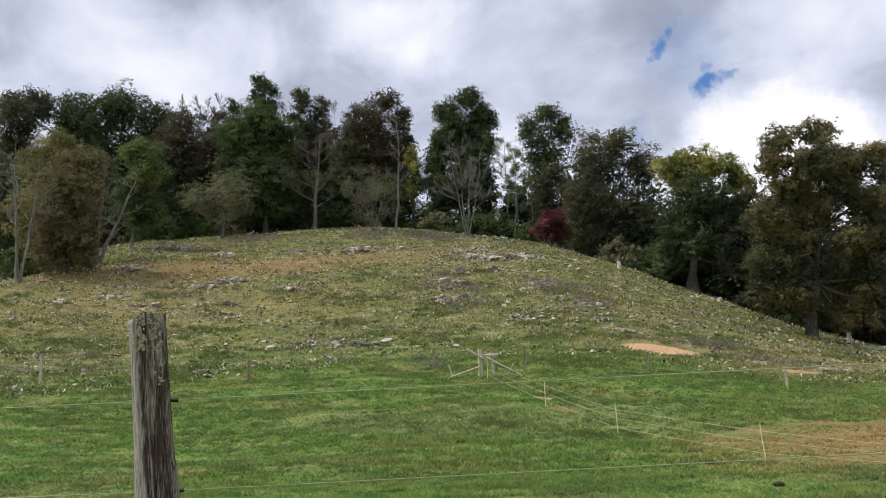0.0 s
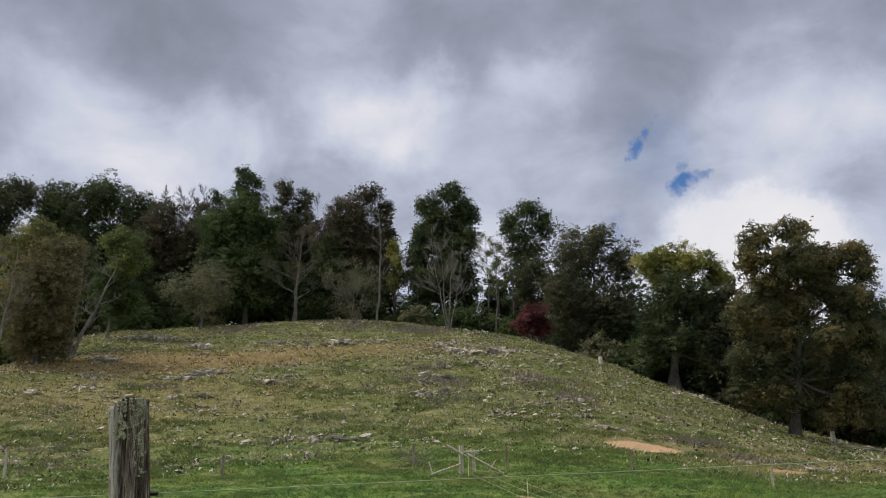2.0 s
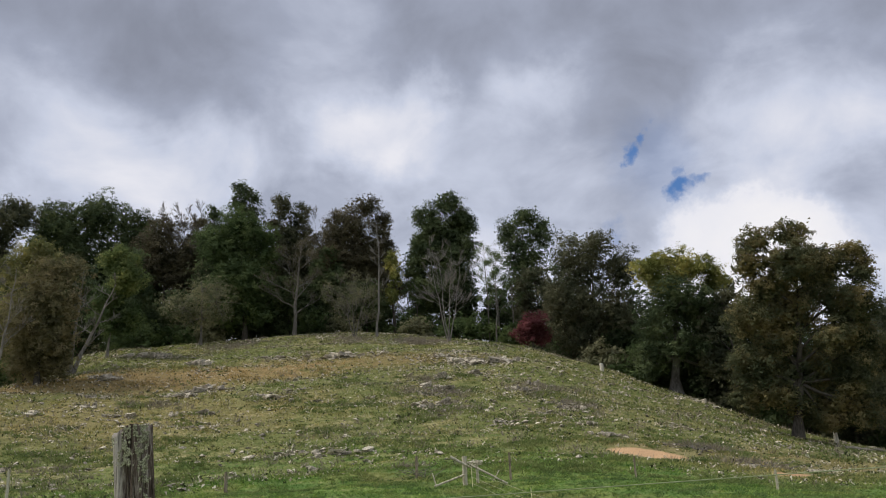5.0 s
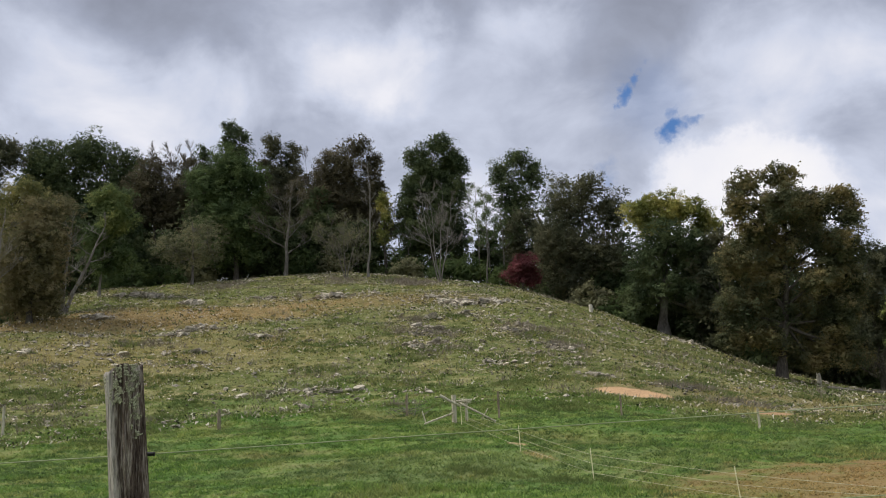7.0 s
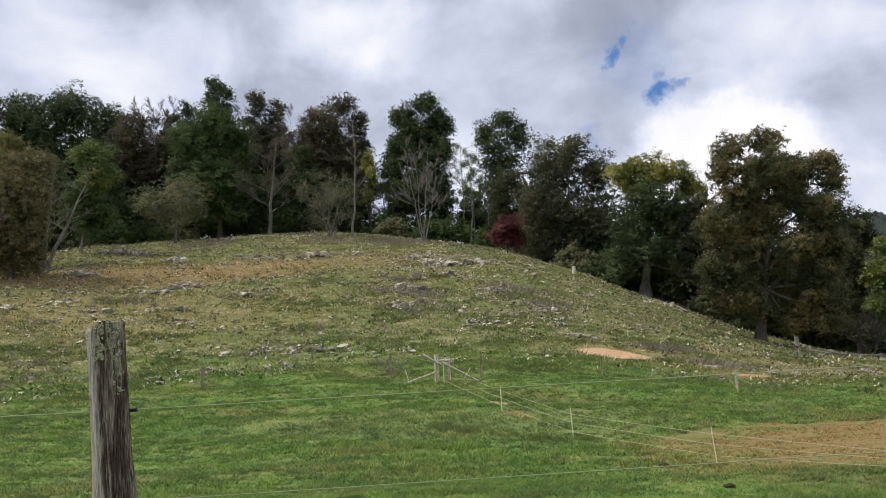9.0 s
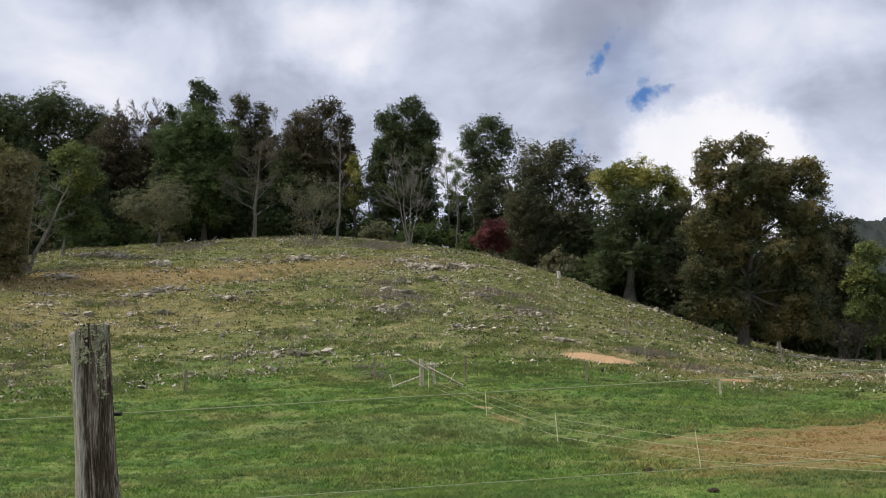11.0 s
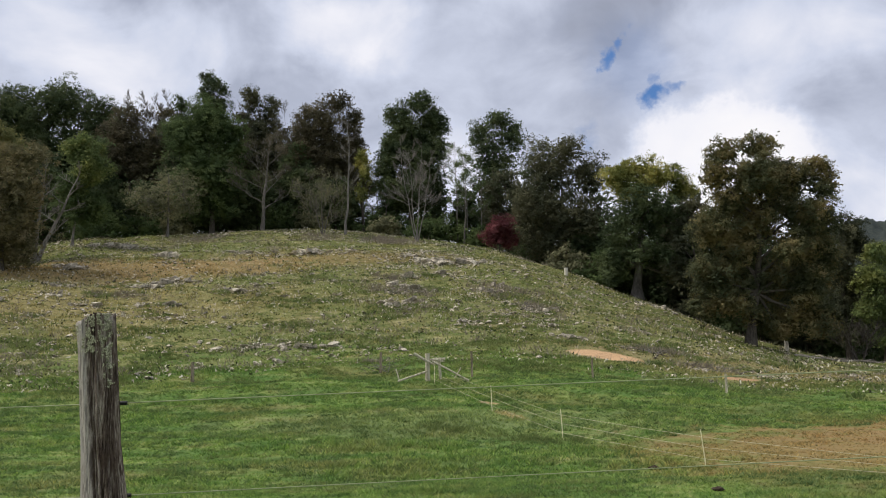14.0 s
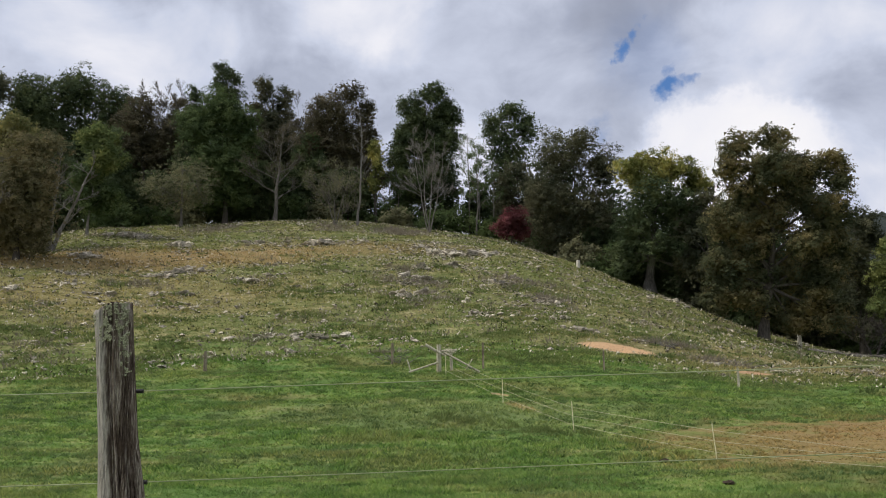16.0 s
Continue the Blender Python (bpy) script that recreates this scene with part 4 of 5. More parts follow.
    # lower boughs take a darker leaf: shade under the crown put into colour
    leafy_tree("yellow_green_tree", "broad tree with yellow-green top and lower boughs coloured as shade", 21.0, 84.5, "yellow",
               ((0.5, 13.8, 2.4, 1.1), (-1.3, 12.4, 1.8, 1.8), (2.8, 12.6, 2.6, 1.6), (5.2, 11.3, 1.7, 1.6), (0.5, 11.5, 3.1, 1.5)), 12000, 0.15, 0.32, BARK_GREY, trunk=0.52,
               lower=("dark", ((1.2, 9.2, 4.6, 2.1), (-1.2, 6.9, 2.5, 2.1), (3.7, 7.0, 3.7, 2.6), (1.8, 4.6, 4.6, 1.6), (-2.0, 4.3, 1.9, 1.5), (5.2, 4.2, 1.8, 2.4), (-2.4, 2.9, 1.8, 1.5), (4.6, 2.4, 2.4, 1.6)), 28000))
    leafy_tree("great_oak", "very large olive and rust-brown oak at the field edge", 24.4, 64.0, "rust",
               ((-1.0, 15.2, 1.5, 1.1), (1.9, 15.6, 1.8, 1.1), (-1.8, 13.3, 1.4, 1.5), (0.9, 13.0, 2.4, 1.9), (4.0, 13.2, 1.9, 1.9), (6.0, 13.9, 1.3, 1.0), (6.5, 12.2, 1.3, 1.3), (-2.3, 9.4, 1.9, 1.9), (1.3, 9.6, 2.5, 1.9), (5.0, 9.6, 2.4, 2.1),
                (2.9, 11.2, 2.4, 1.5), (-0.6, 11.2, 1.9, 1.4), (-0.4, 7.4, 2.4, 1.5), (3.4, 7.2, 2.6, 1.7), (6.3, 6.9, 1.6, 1.8), (-2.3, 5.5, 1.9, 1.7), (1.5, 4.9, 2.4, 1.8), (4.6, 4.4, 2.1, 2.0), (-1.0, 3.2, 1.7, 1.2), (0.8, 2.2, 1.7, 1.1), (3.2, 2.2, 1.6, 1.0), (2.4, 1.2, 1.7, 1.0), (4.9, 2.0, 1.9, 1.6), (-3.0, 3.4, 1.3, 1.4)), 88000, 0.125, 0.12, trunk=0.34)
    leafy_tree("shaded_tree", "dark leafy tree crowding the side of the oak", 37.0, 74.0, "umber",
               ((0.6, 12.0, 1.7, 1.8), (1.7, 10.7, 1.3, 1.6), (-0.7, 9.2, 1.8, 2.0), (0.4, 6.8, 1.8, 2.0), (-1.5, 5.2, 1.5, 2.0), (0.1, 3.0, 2.2, 1.5)), 16000, 0.13, 0.14)
    leafy_tree("green_tree", "dull green tree turning yellow beyond the oaks", 38.7, 71.5, "fresh",
               ((0.3, 9.7, 1.5, 1.4), (-0.6, 7.6, 1.6, 1.3), (0.8, 7.1, 1.3, 1.7), (-0.6, 5.1, 1.7, 1.7), (0.2, 2.9, 1.5, 1.5), (2.2, 6.0, 1.8, 2.4)), 16000, 0.13, 0.14)


def wood_trees():
    """The wood behind the edge, closing the view between the larger trees."""
    leafy_tree("wood_tree", "broad dark green tree domed over the wood", -54.8, 118.0, "dark",
               ((-1.6, 20.0, 5.5, 5.0), (3.3, 22.3, 3.5, 4.0), (-5.8, 18.5, 3.9, 5.3), (0.7, 15.8, 5.6, 5.2), (7.8, 20.0, 2.7, 4.4), (4.0, 12.0, 5.0, 5.0), (-4.0, 22.0, 3.2, 3.0), (0.6, 23.6, 2.8, 2.3)), 46000, 0.18, 0.1, group="trees of the wood")
    leafy_tree("wood_tree", "dull brown-green tree in the wood", -41.0, 114.0, "brown",
               ((-0.6, 15.7, 2.7, 5.1), (-2.1, 11.9, 3.1, 4.8), (1.2, 11.0, 2.6, 4.8), (2.8, 13.1, 2.2, 3.9)), 16000, 0.18, 0.14, group="trees of the wood")
    leafy_tree("wood_tree", "tall tree of the wood with yellowing top leaves", -63.6, 112.0, "umber",
               ((0.9, 25.0, 2.6, 1.7), (-1.5, 23.7, 2.3, 2.7), (3.0, 23.1, 2.4, 2.2), (0.3, 21.2, 4.5, 3.0), (-1.3, 17.9, 3.0, 4.1), (2.0, 14.0, 4.0, 4.5)), 20000, 0.18, 0.14, group="trees of the wood")
    spots = (
        (-73, 118, 25, 14, "dark"), (-68, 116, 19, 11, "dark"), (-59, 116, 18, 11, "brown"), (-48.5, 119, 19, 10, "dark"), (-45, 113, 15, 8, "dark"), (-35.5, 117, 15.5, 8, "dark"), (-39.0, 120, 17.5, 7, "brown"), (-17.5, 121, 15.0, 7, "brown"), (-20, 121, 16.5, 7, "brown"),
        (-54, 100, 13, 8, "dark"), (-47, 98, 13, 8, "dark"), (-42, 103, 14, 8, "dark"), (-33, 108, 12, 8, "dark"), (-17, 109, 12, 7, "dark"), (-27, 122, 15, 9, "dark"),
        (20.5, 99, 12, 8, "dark"), (27.2, 86, 14.5, 9, "umber"), (31.5, 80, 14, 9, "dark"), (34.5, 77, 11, 7, "umber"), (12.5, 101, 9, 6, "brown"), (-60, 88, 13, 8, "olive"), (37, 88, 12, 8, "dark"),
        (-62, 104, 16, 10, "dark"), (44, 88, 13, 8, "dark"), (42.5, 80, 11, 7, "umber"), (47, 76, 10, 7, "fresh"), (52, 84, 11, 8, "olive"), (13, 108, 13, 7, "dark"), (5.2, 113, 8.5, 5, "dark"), (-59, 123, 22, 11, "dark"), (-52.5, 124, 23, 12, "dark"), (-47, 122, 20, 10, "dark"), (28.5, 76, 10, 7, "dark"), (26.0, 81, 12.5, 7, "umber"), (-1.0, 113, 13, 8, "dark"), (-36.8, 116, 19.3, 6, "brown"), (-26.4, 117, 18.3, 5, "brown"), (-18.3, 119, 16.6, 6, "brown"), (-44.5, 117, 20.5, 7, "dark"), (-13, 115, 13, 9, "umber"), (-46.5, 84, 11, 6.5, "dark"), (-42.5, 92, 11, 7, "dark"), (-51, 82, 12, 7, "olive"))
    rng = random.Random(12)
    back = [(-58 + 5.2 * i, 121 + rng.uniform(-2, 4), rng.uniform(14, 17), 9, rng.choice(("dark", "dark", "brown"))) for i in range(10)]
    back += [(-57 + 5.0 * i, 108 + rng.uniform(-2, 2), rng.uniform(7, 9.5), 8, "dark") for i in range(10)]
    back += [(10 + 4.6 * i, 104 - 2.0 * i + rng.uniform(-2, 2), rng.uniform(9, 11.5), 8, rng.choice(("dark", "umber"))) for i in range(8)]
    back += [(18 + 4.2 * i, 92 - 2.2 * i + rng.uniform(-1, 1), rng.uniform(6, 8), 7, "dark") for i in range(6)]
    for x, y, h, w, leaf in spots + tuple(back):
        word = {"dark": "dark green", "brown": "brown-leaved", "olive": "olive-leaved", "umber": "dark brown-green", "fresh": "yellow-green"}[leaf]
        grown_tree("wood_tree", f"dense {word} tree in the wood behind the pasture", x, y, h, w, leaf, "oval", 0.05, 8000 if h > 18 else 5200, 0.22, 0.06, group="trees of the wood", twigs=0)
    for x, y, h in ((-39.6, 116, 21.6), (-37.2, 117, 21.4), (-35.4, 118, 20.9), (-18.6, 118, 18.6), (-16.6, 119, 18.2)):
        bare_tree("bare_wood_tree", "tall leafless grey tree top in the wood", x, y, h * 0.98, 9.0, BARK_GREY, 5, 0.0, 3, 8, 0.5, 0.45, 0.10, group="trees of the wood")
    # shaded undergrowth that closes the foot of the wood
    rng = random.Random(8)
    for i, (x, y) in enumerate(((-49, 101), (-42.5, 104.5), (-34, 112), (-29, 110), (-24, 108), (-19, 106.5), (-15, 107), (-54, 94), (12, 97), (20, 93), (25, 89), (30, 82), (34, 79), (38, 77), (42, 75), (-37, 108), (-12, 113), (6.5, 101), (9.5, 98), (-0.5, 104), (2.5, 104), (1.0, 110), (-6.3, 107), (-44, 79), (15, 90), (18, 88.5), (20.5, 90), (22, 94), (25, 95), (17.5, 97), (28, 87), (16, 104), (21, 102), (26, 98), (31, 94), (36, 90), (-46, 100), (-39.5, 101), (-36, 103), (-32, 105), (-26, 110), (-21.5, 110), (-17, 112), (-13, 108), (-9.5, 112), (-5.3, 104), (-4.2, 106))):
        grown_tree("undergrowth", "dark leafy undergrowth at the foot of the wood", x, y, rng.uniform(2.4, 4.4), rng.uniform(5.0, 7.5), "green" if i % 3 else "grey", "skirt", 0.02, 1700, 0.21, 0.12, group="undergrowth of the wood", twigs=0)


hero_trees()
wood_trees()


# ---- distant hills ----
def far_ridge(name, label, cx, cy, length, height, turn, seed):
    """A wooded mountain ridge with a tree-rough skyline."""
    nx, ny = 420, 44
    verts, faces = [], []
    c, s = math.cos(radians(turn)), math.sin(radians(turn))
    for j in range(ny):
        v = j / (ny - 1)
        for i in range(nx):
            u = i / (nx - 1)
            px, py = (u - 0.5) * length, (v - 0.5) * height * 5
            along = math.sin(math.pi * u) ** 0.7 * (0.8 + 0.25 * math.sin(u * 9 + seed) + 0.12 * math.sin(u * 23 + seed))
            z = height * along * math.sin(math.pi * v) ** 1.2
            z += (noise.noise(Vector((px * 0.02, py * 0.02, seed))) * 12 + noise.noise(Vector((px * 0.07, py * 0.07, seed))) * 9 + noise.noise(Vector((px * 0.2, py * 0.2, seed))) * 5) * min(1, z / 40)
            verts.append((cx + px * c - py * s, cy + px * s + py * c, z - 6))
    for j in range(ny - 1):
        for i in range(nx - 1):
            faces.append((j * nx + i, j * nx + i + 1, (j + 1) * nx + i + 1, (j + 1) * nx + i))
    ob = mesh_object(name, verts, faces, MAT_FAR, True)
    tagged(ob, label, "mountain", kind="structure")


far_ridge("backdrop", "distant wooded mountain ridge under cloud", 560, 1180, 1000, 176, -26, 2.0)


# ---- rocks ----
def rock_meshes():
    """Broken limestone blocks and slabs with sharp bedding edges."""
    out = []
    for k in range(12):
        rng = random.Random(40 + k)
        bm = bmesh.new()
        flat = rng.uniform(0.30, 0.62)
        for i in range(20):
            p = Vector((rng.uniform(-1, 1), rng.uniform(-1, 1), rng.choice((-1, -0.7, 0.75, 0.9, 1)) * flat))
            p.x, p.y = p.x * (1 - 0.25 * abs(p.y)), p.y * (1 - 0.25 * abs(p.x))
            bm.verts.new(p)
        hull = bmesh.ops.convex_hull(bm, input=bm.verts)
        bmesh.ops.delete(bm, geom=list({e for e in hull["geom_interior"] + hull["geom_unused"] if isinstance(e, bmesh.types.BMVert)}), context="VERTS")
        me = bpy.data.meshes.new("rock")
        bm.to_mesh(me)
        bm.free()
        me.materials.append(MAT_ROCK)
        out.append(me)
    return out


ROCKS = rock_meshes()
OUTCROPS_HIGH = [(-11.9, 81.3, 9), (1.0, 77.3, 9), (3.6, 77.3, 7), (-30.9, 72.7, 8), (-31.3, 85.1, 9), (-25.0, 79.6, 5), (-18.4, 81.9, 5),
                 (-16.2, 81.9, 5), (-7.9, 82.2, 5), (-5.1, 92.0, 8), (-23.1, 67.2, 6), (-22.1, 68.3, 5), (-20.7, 70.1, 7), (-14.9, 66.2, 8),
                 (4.9, 66.8, 8), (7.5, 61.0, 7), (20.8, 73.8, 4), (-2.2, 67.5, 7), (-24.0, 93.0, 8), (0.5, 72.0, 6),
                 (-1.9, 79.7, 4), (-1.3, 70.2, 3), (-1.2, 62.3, 4), (6.2, 68.8, 4), (5.9, 59.4, 3), (4.7, 78.3, 3), (-28.8, 65.9, 3), (-13.8, 68.3, 3), (-11.8, 64.8, 2), (-25.5, 60.9, 3)]
OUTCROPS_LOW = [(-2.6, 60.6, 8), (2.3, 56.0, 6), (9.2, 53.5, 5), (-28.7, 63.2, 6), (-31.1, 60.7, 6), (-21.0, 61.7, 4), (-19.0, 62.2, 4),
                (-19.0, 58.4, 5), (-10.6, 50.4, 5), (-8.5, 49.8, 4), (-6.6, 49.7, 4), (-8.5, 46.5, 4), (-3.1, 48.5, 2), (7.4, 55.8, 5),
                (20.2, 56.1, 4), (19.1, 46.4, 1), (24.3, 49.2, 3), (15.7, 47.6, 3), (-20.4, 44.3, 1), (-13.0, 50.0, 4)]


# strips of broken stone: x, y, pieces, spread along and down the slope
RUBBLE = [(-2.1, 65.9, 90, 1.2, 0.7), (0.6, 77.6, 120, 2.8, 0.5), (-11.6, 81.4, 80, 1.3, 0.4), (-0.8, 60.0, 90, 1.3, 0.7), (4.9, 66.9, 110, 2.6, 0.7),
          (7.5, 61.8, 100, 1.3, 1.2), (-5.1, 92.0, 90, 2.2, 0.9), (2.6, 70.2, 70, 1.6, 0.6), (-23.0, 67.8, 90, 2.2, 0.7), (-14.9, 66.2, 70, 1.5, 0.6),
          (14.4, 51.4, 36, 1.7, 0.7), (-29.5, 62.0, 80, 2.2, 0.8), (-9.0, 49.8, 70, 2.4, 0.5), (11.5, 58.0, 36, 2.2, 0.8), (18.0, 56.5, 24, 2.0, 0.8)]


def place_rock(x, y, size, rng, label, group):
    ob = new("rock", ROCKS[rng.randrange(len(ROCKS))])
    ob.scale = (size * rng.uniform(0.9, 1.8), size * rng.uniform(0.7, 1.1), size * rng.uniform(0.55, 1.05))
    ob.rotation_euler = (rng.uniform(-0.1, 0.4), rng.uniform(-0.3, 0.3), rng.uniform(0, 6.28))
    ob.location = (x, y, height_at(x, y) + size * 0.26)
    tagged(ob, label, "rock", group)


def make_rocks():
    rng = random.Random(17)
    rubble = []
    for k, (cx, cy, n) in enumerate(OUTCROPS_HIGH + OUTCROPS_LOW):
        scale = 1.3 if k < len(OUTCROPS_HIGH) else 0.95
        wide = 0.85 if k < 6 else 0.7
        for i in range(int(n * 2.6) if k < 6 else n):
            x = cx + rng.gauss(0, wide)
            y = cy + rng.gauss(0, 0.28) - 0.12 * (x - cx)
            place_rock(x, y, scale * rng.choice((0.15, 0.2, 0.26, 0.32, 0.4, 0.5) if k < 6 else (0.12, 0.15, 0.19, 0.24, 0.3, 0.38)) * rng.uniform(0.8, 1.15), rng,
                       "pale grey limestone rock half sunk in the grass", "rocks of the hillside")
        rubble += [(cx + rng.gauss(0, wide * 1.3), cy + rng.gauss(0, 0.55), scale * (0.04 + 0.11 * rng.random() ** 2)) for _ in range(n * 8)]
    for cx, cy, n, sx, sy in RUBBLE:
        rubble += [(cx + rng.gauss(0, sx), cy + rng.gauss(0, sy), 0.04 + 0.11 * rng.random() ** 2) for _ in range(n)]
    # countless small stones between them
    nprng = np.random.default_rng(5)
    x, y = scatter_wedge(22000, 45.0, 104, 31, nprng)
    dens = value_noise(x / 6.0, y / 4.0, 31) * 0.55 + value_noise(x / 1.6, y / 1.2, 32) * 0.45
    keep = dens + nprng.random(len(x)) * 0.32 > 0.785 - 0.05 * np.clip((np.hypot(x, y) - 50) / 15, -1, 1)
    keep &= ~((x > 6) & (np.hypot(x, y) < 66) & (nprng.random(len(x)) < 0.75))
    x, y = x[keep], y[keep]
    z = ground_height(x, y)
    verts, faces = [], []
    heap = [(px, py, pz, 0.04 + 0.17 * rng.random() ** 3.0) for px, py, pz in zip(x, y, z)]
    heap += [(px, py, height_at(px, py), s) for px, py, s in rubble]
    for px, py, pz, s in heap:
        m = Matrix.LocRotScale((px, py, pz + s * 0.25), Euler((rng.uniform(-0.6, 0.6), rng.uniform(-0.6, 0.6), rng.uniform(0, 6.28))), (s * 1.3, s, s * 0.8))
        b = len(verts)
        verts += [tuple(m @ v.co) for v in STONE_V]
        faces += [tuple(b + i for i in f) for f in STONE_F]
    ob = mesh_object("stones", verts, faces, MAT_ROCK)
    tagged(ob, "countless small pale stones scattered over the hillside", "stones", kind="stuff")


def stone_shape():
    bm = bmesh.new()
    for p in ((1, 0, 0), (0, 1, 0), (-1, 0, 0), (0, -1, 0), (0, 0, 1), (0, 0, -1)):
        bm.verts.new(p)
    bm.verts.ensure_lookup_table()
    for a, b in ((0, 1), (1, 2), (2, 3), (3, 0)):
        bm.faces.new((bm.verts[a], bm.verts[b], bm.verts[4]))
        bm.faces.new((bm.verts[b], bm.verts[a], bm.verts[5]))
    me = bpy.data.meshes.new("stone_shape")
    for v in bm.verts:
        v.co += noise.noise_vector(v.co * 1.7) * 0.45
        v.co.z *= 0.65
    bm.to_mesh(me)
    bm.free()
    return list(me.vertices), [tuple(p.vertices) for p in me.polygons]


STONE_V, STONE_F = stone_shape()
make_rocks()


def make_weeds():
    """Dead stalks and brush in loose clumps on the hillside."""
    rng = np.random.default_rng(9)
    xs, ys, hs = [], [], []
    for cx, cy, n, sx, sy, h in tuple((a + rng.normal() * d, b + rng.normal() * e, n // 9, d * 0.45, e * 0.45, h * 0.75) for a, b, n, d, e, h in ((-2.1, 65.9, 260, 1.6, 1.6, 0.7), (-0.9, 59.5, 200, 1.3, 1.0, 0.6), (-2.4, 69.0, 150, 1.2, 1.0, 0.7), (-5.7, 92.2, 300, 2.2, 1.5, 0.9),
                               (-2.6, 93.0, 220, 1.8, 1.0, 0.8), (-11.2, 91.2, 260, 2.0, 0.8, 0.9), (-24.0, 92.0, 220, 2.5, 1.2, 0.8), (7.5, 62.0, 240, 1.3, 1.5, 0.7),
                               (14.4, 51.4, 240, 1.6, 0.7, 0.6), (16.5, 48.6, 160, 1.4, 0.6, 0.6), (18.5, 64.3, 160, 2.0, 1.0, 0.5), (5.0, 67.5, 260, 2.4, 0.9, 0.7),
                               (-20.5, 46.9, 100, 3.0, 0.6, 0.4), (-3.0, 44.5, 60, 0.7, 0.4, 0.6), (-28.0, 66.0, 200, 3.0, 1.0, 0.6)) for _ in range(4)):
        xs.append(cx + rng.normal(size=n) * sx)
        ys.append(cy + rng.normal(size=n) * sy)
        hs.append(h * (0.5 + 0.6 * rng.random(n)))
    x, y = scatter_wedge(5200, 45, 104, 31, rng)
    d = value_noise(x / 5.0, y / 3.0, 41)
    k = (d > 0.5) & soil_mask(x, y)
    xs.append(x[k]); ys.append(y[k]); hs.append(0.22 + 0.28 * rng.random(int(k.sum())))
    x, y, h = np.concatenate(xs), np.concatenate(ys), np.concatenate(hs)
    ob = new("dry_weeds", quick_mesh("dry_weeds", blades(0, (x, y), h, 0.28, 7, rng, 0.022, 0.6), 3, MAT_WEED))
    tagged(ob, "dead grey-brown weed stalks on the hillside", "weeds", kind="stuff")


make_weeds()


# ---- near fence ----
def near_fence():
    fence = new("wire_fence")
    fence.location = (-1.21, 3.4, 0.0)
    tagged(fence, "old weathered fence post with lichen and two wires", "fence")
    # split post: a rounded block with drying cracks, leaning a little, its top worn uneven
    sides, rings = 150, 100
    H = 1.716
    rng = random.Random(2)
    cracks = [(rng.uniform(0, 6.283), rng.uniform(0.008, 0.020), rng.uniform(0.03, 0.08), rng.uniform(-0.2, 0.6), rng.uniform(0.9, 1.9)) for _ in range(14)] + [
        (rng.uniform(0, 6.283), rng.uniform(0.004, 0.010), rng.uniform(0.015, 0.035), rng.uniform(-0.2, 1.2), rng.uniform(1.2, 1.9)) for _ in range(26)]
    verts, faces = [], []
    for j in range(rings + 1):
        t = j / rings
        z = -0.15 + (H + 0.15) * t
        cx, cy = 0.0155 - 0.0745 * z, 0.01 * z
        for i in range(sides):
            a = 2 * math.pi * i / sides
            ca, sa = math.cos(a), math.sin(a)
            half = 0.068 + 0.045 * max(1.2 - max(z, 0.85), 0)
            r = half / (abs(ca) ** 3.2 + abs(sa) ** 3.2) ** (1 / 3.2)
            r += 0.006 * noise.noise(Vector((ca * 2.0, sa * 2.0, z * 1.2)))
            r += 0.0035 * noise.noise(Vector((ca * 9.0, sa * 9.0, z * 1.5)))
            r += 0.0022 * noise.noise(Vector((ca * 26.0, sa * 26.0, z * 3.0)))
            r -= 0.0042 * abs(noise.noise(Vector((ca * 15.0, sa * 15.0, z * 0.9)))) + 0.003 * abs(noise.noise(Vector((ca * 34.0, sa * 34.0, z * 1.6))))
            for ang, depth, wide, z0, z1 in cracks:
                if z0 < z < z1:
                    off = (a - ang - 0.06 * math.sin(z * 5 + ang) + math.pi) % (2 * math.pi) - math.pi
                    r -= depth * math.exp(-(off / wide) ** 2) * min(1, (z - z0) * 6, (z1 - z) * 6 + 0.3)
            x, y = ca * r, sa * r
            zz = z
            if t > 0.9:
                slant = min(0.0, (x / 0.068 - 0.15) * 0.036) - 0.008 * max(0, x / 0.068 - 0.6)
                zz += (t - 0.9) / 0.1 * (slant + 0.010 * noise.noise(Vector((x * 40, y * 40, 1))) + 0.004 * noise.noise(Vector((x * 130, y * 130, 1))))
            verts.append((cx + x, cy + y, zz))
    for j in range(rings):
        for i in range(sides):
            k = (i + 1) % sides
            faces.append((j * sides + i, j * sides + k, (j + 1) * sides + k, (j + 1) * sides + i))
    # rough end grain
    last = rings * sides
    for step, f in enumerate((0.66, 0.33)):
        for i in range(sides):
            x, y, z = verts[last + i]
            mx, my = 0.0155 - 0.0745 * H, 0.01 * H
            verts.append((mx + (x - mx) * f, my + (y - my) * f, z - 0.004 + 0.010 * noise.noise(Vector((x * 60, y * 60, step)))))
        b0, b1 = last + step * sides, last + (step + 1) * sides
        for i in range(sides):
            k = (i + 1) % sides
            faces.append((b0 + i, b0 + k, b1 + k, b1 + i))
    faces.append(tuple(last + 2 * sides + i for i in range(sides)))
    me = bpy.data.meshes.new("post")
    me.from_pydata(verts, [], faces)
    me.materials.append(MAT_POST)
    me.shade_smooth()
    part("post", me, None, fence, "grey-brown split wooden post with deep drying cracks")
    # crusts of lichen: small ruffled scales on the upper front
    lv, lf = [], []
    rng = random.Random(5)
    for i in range(13000):
        u = rng.random()
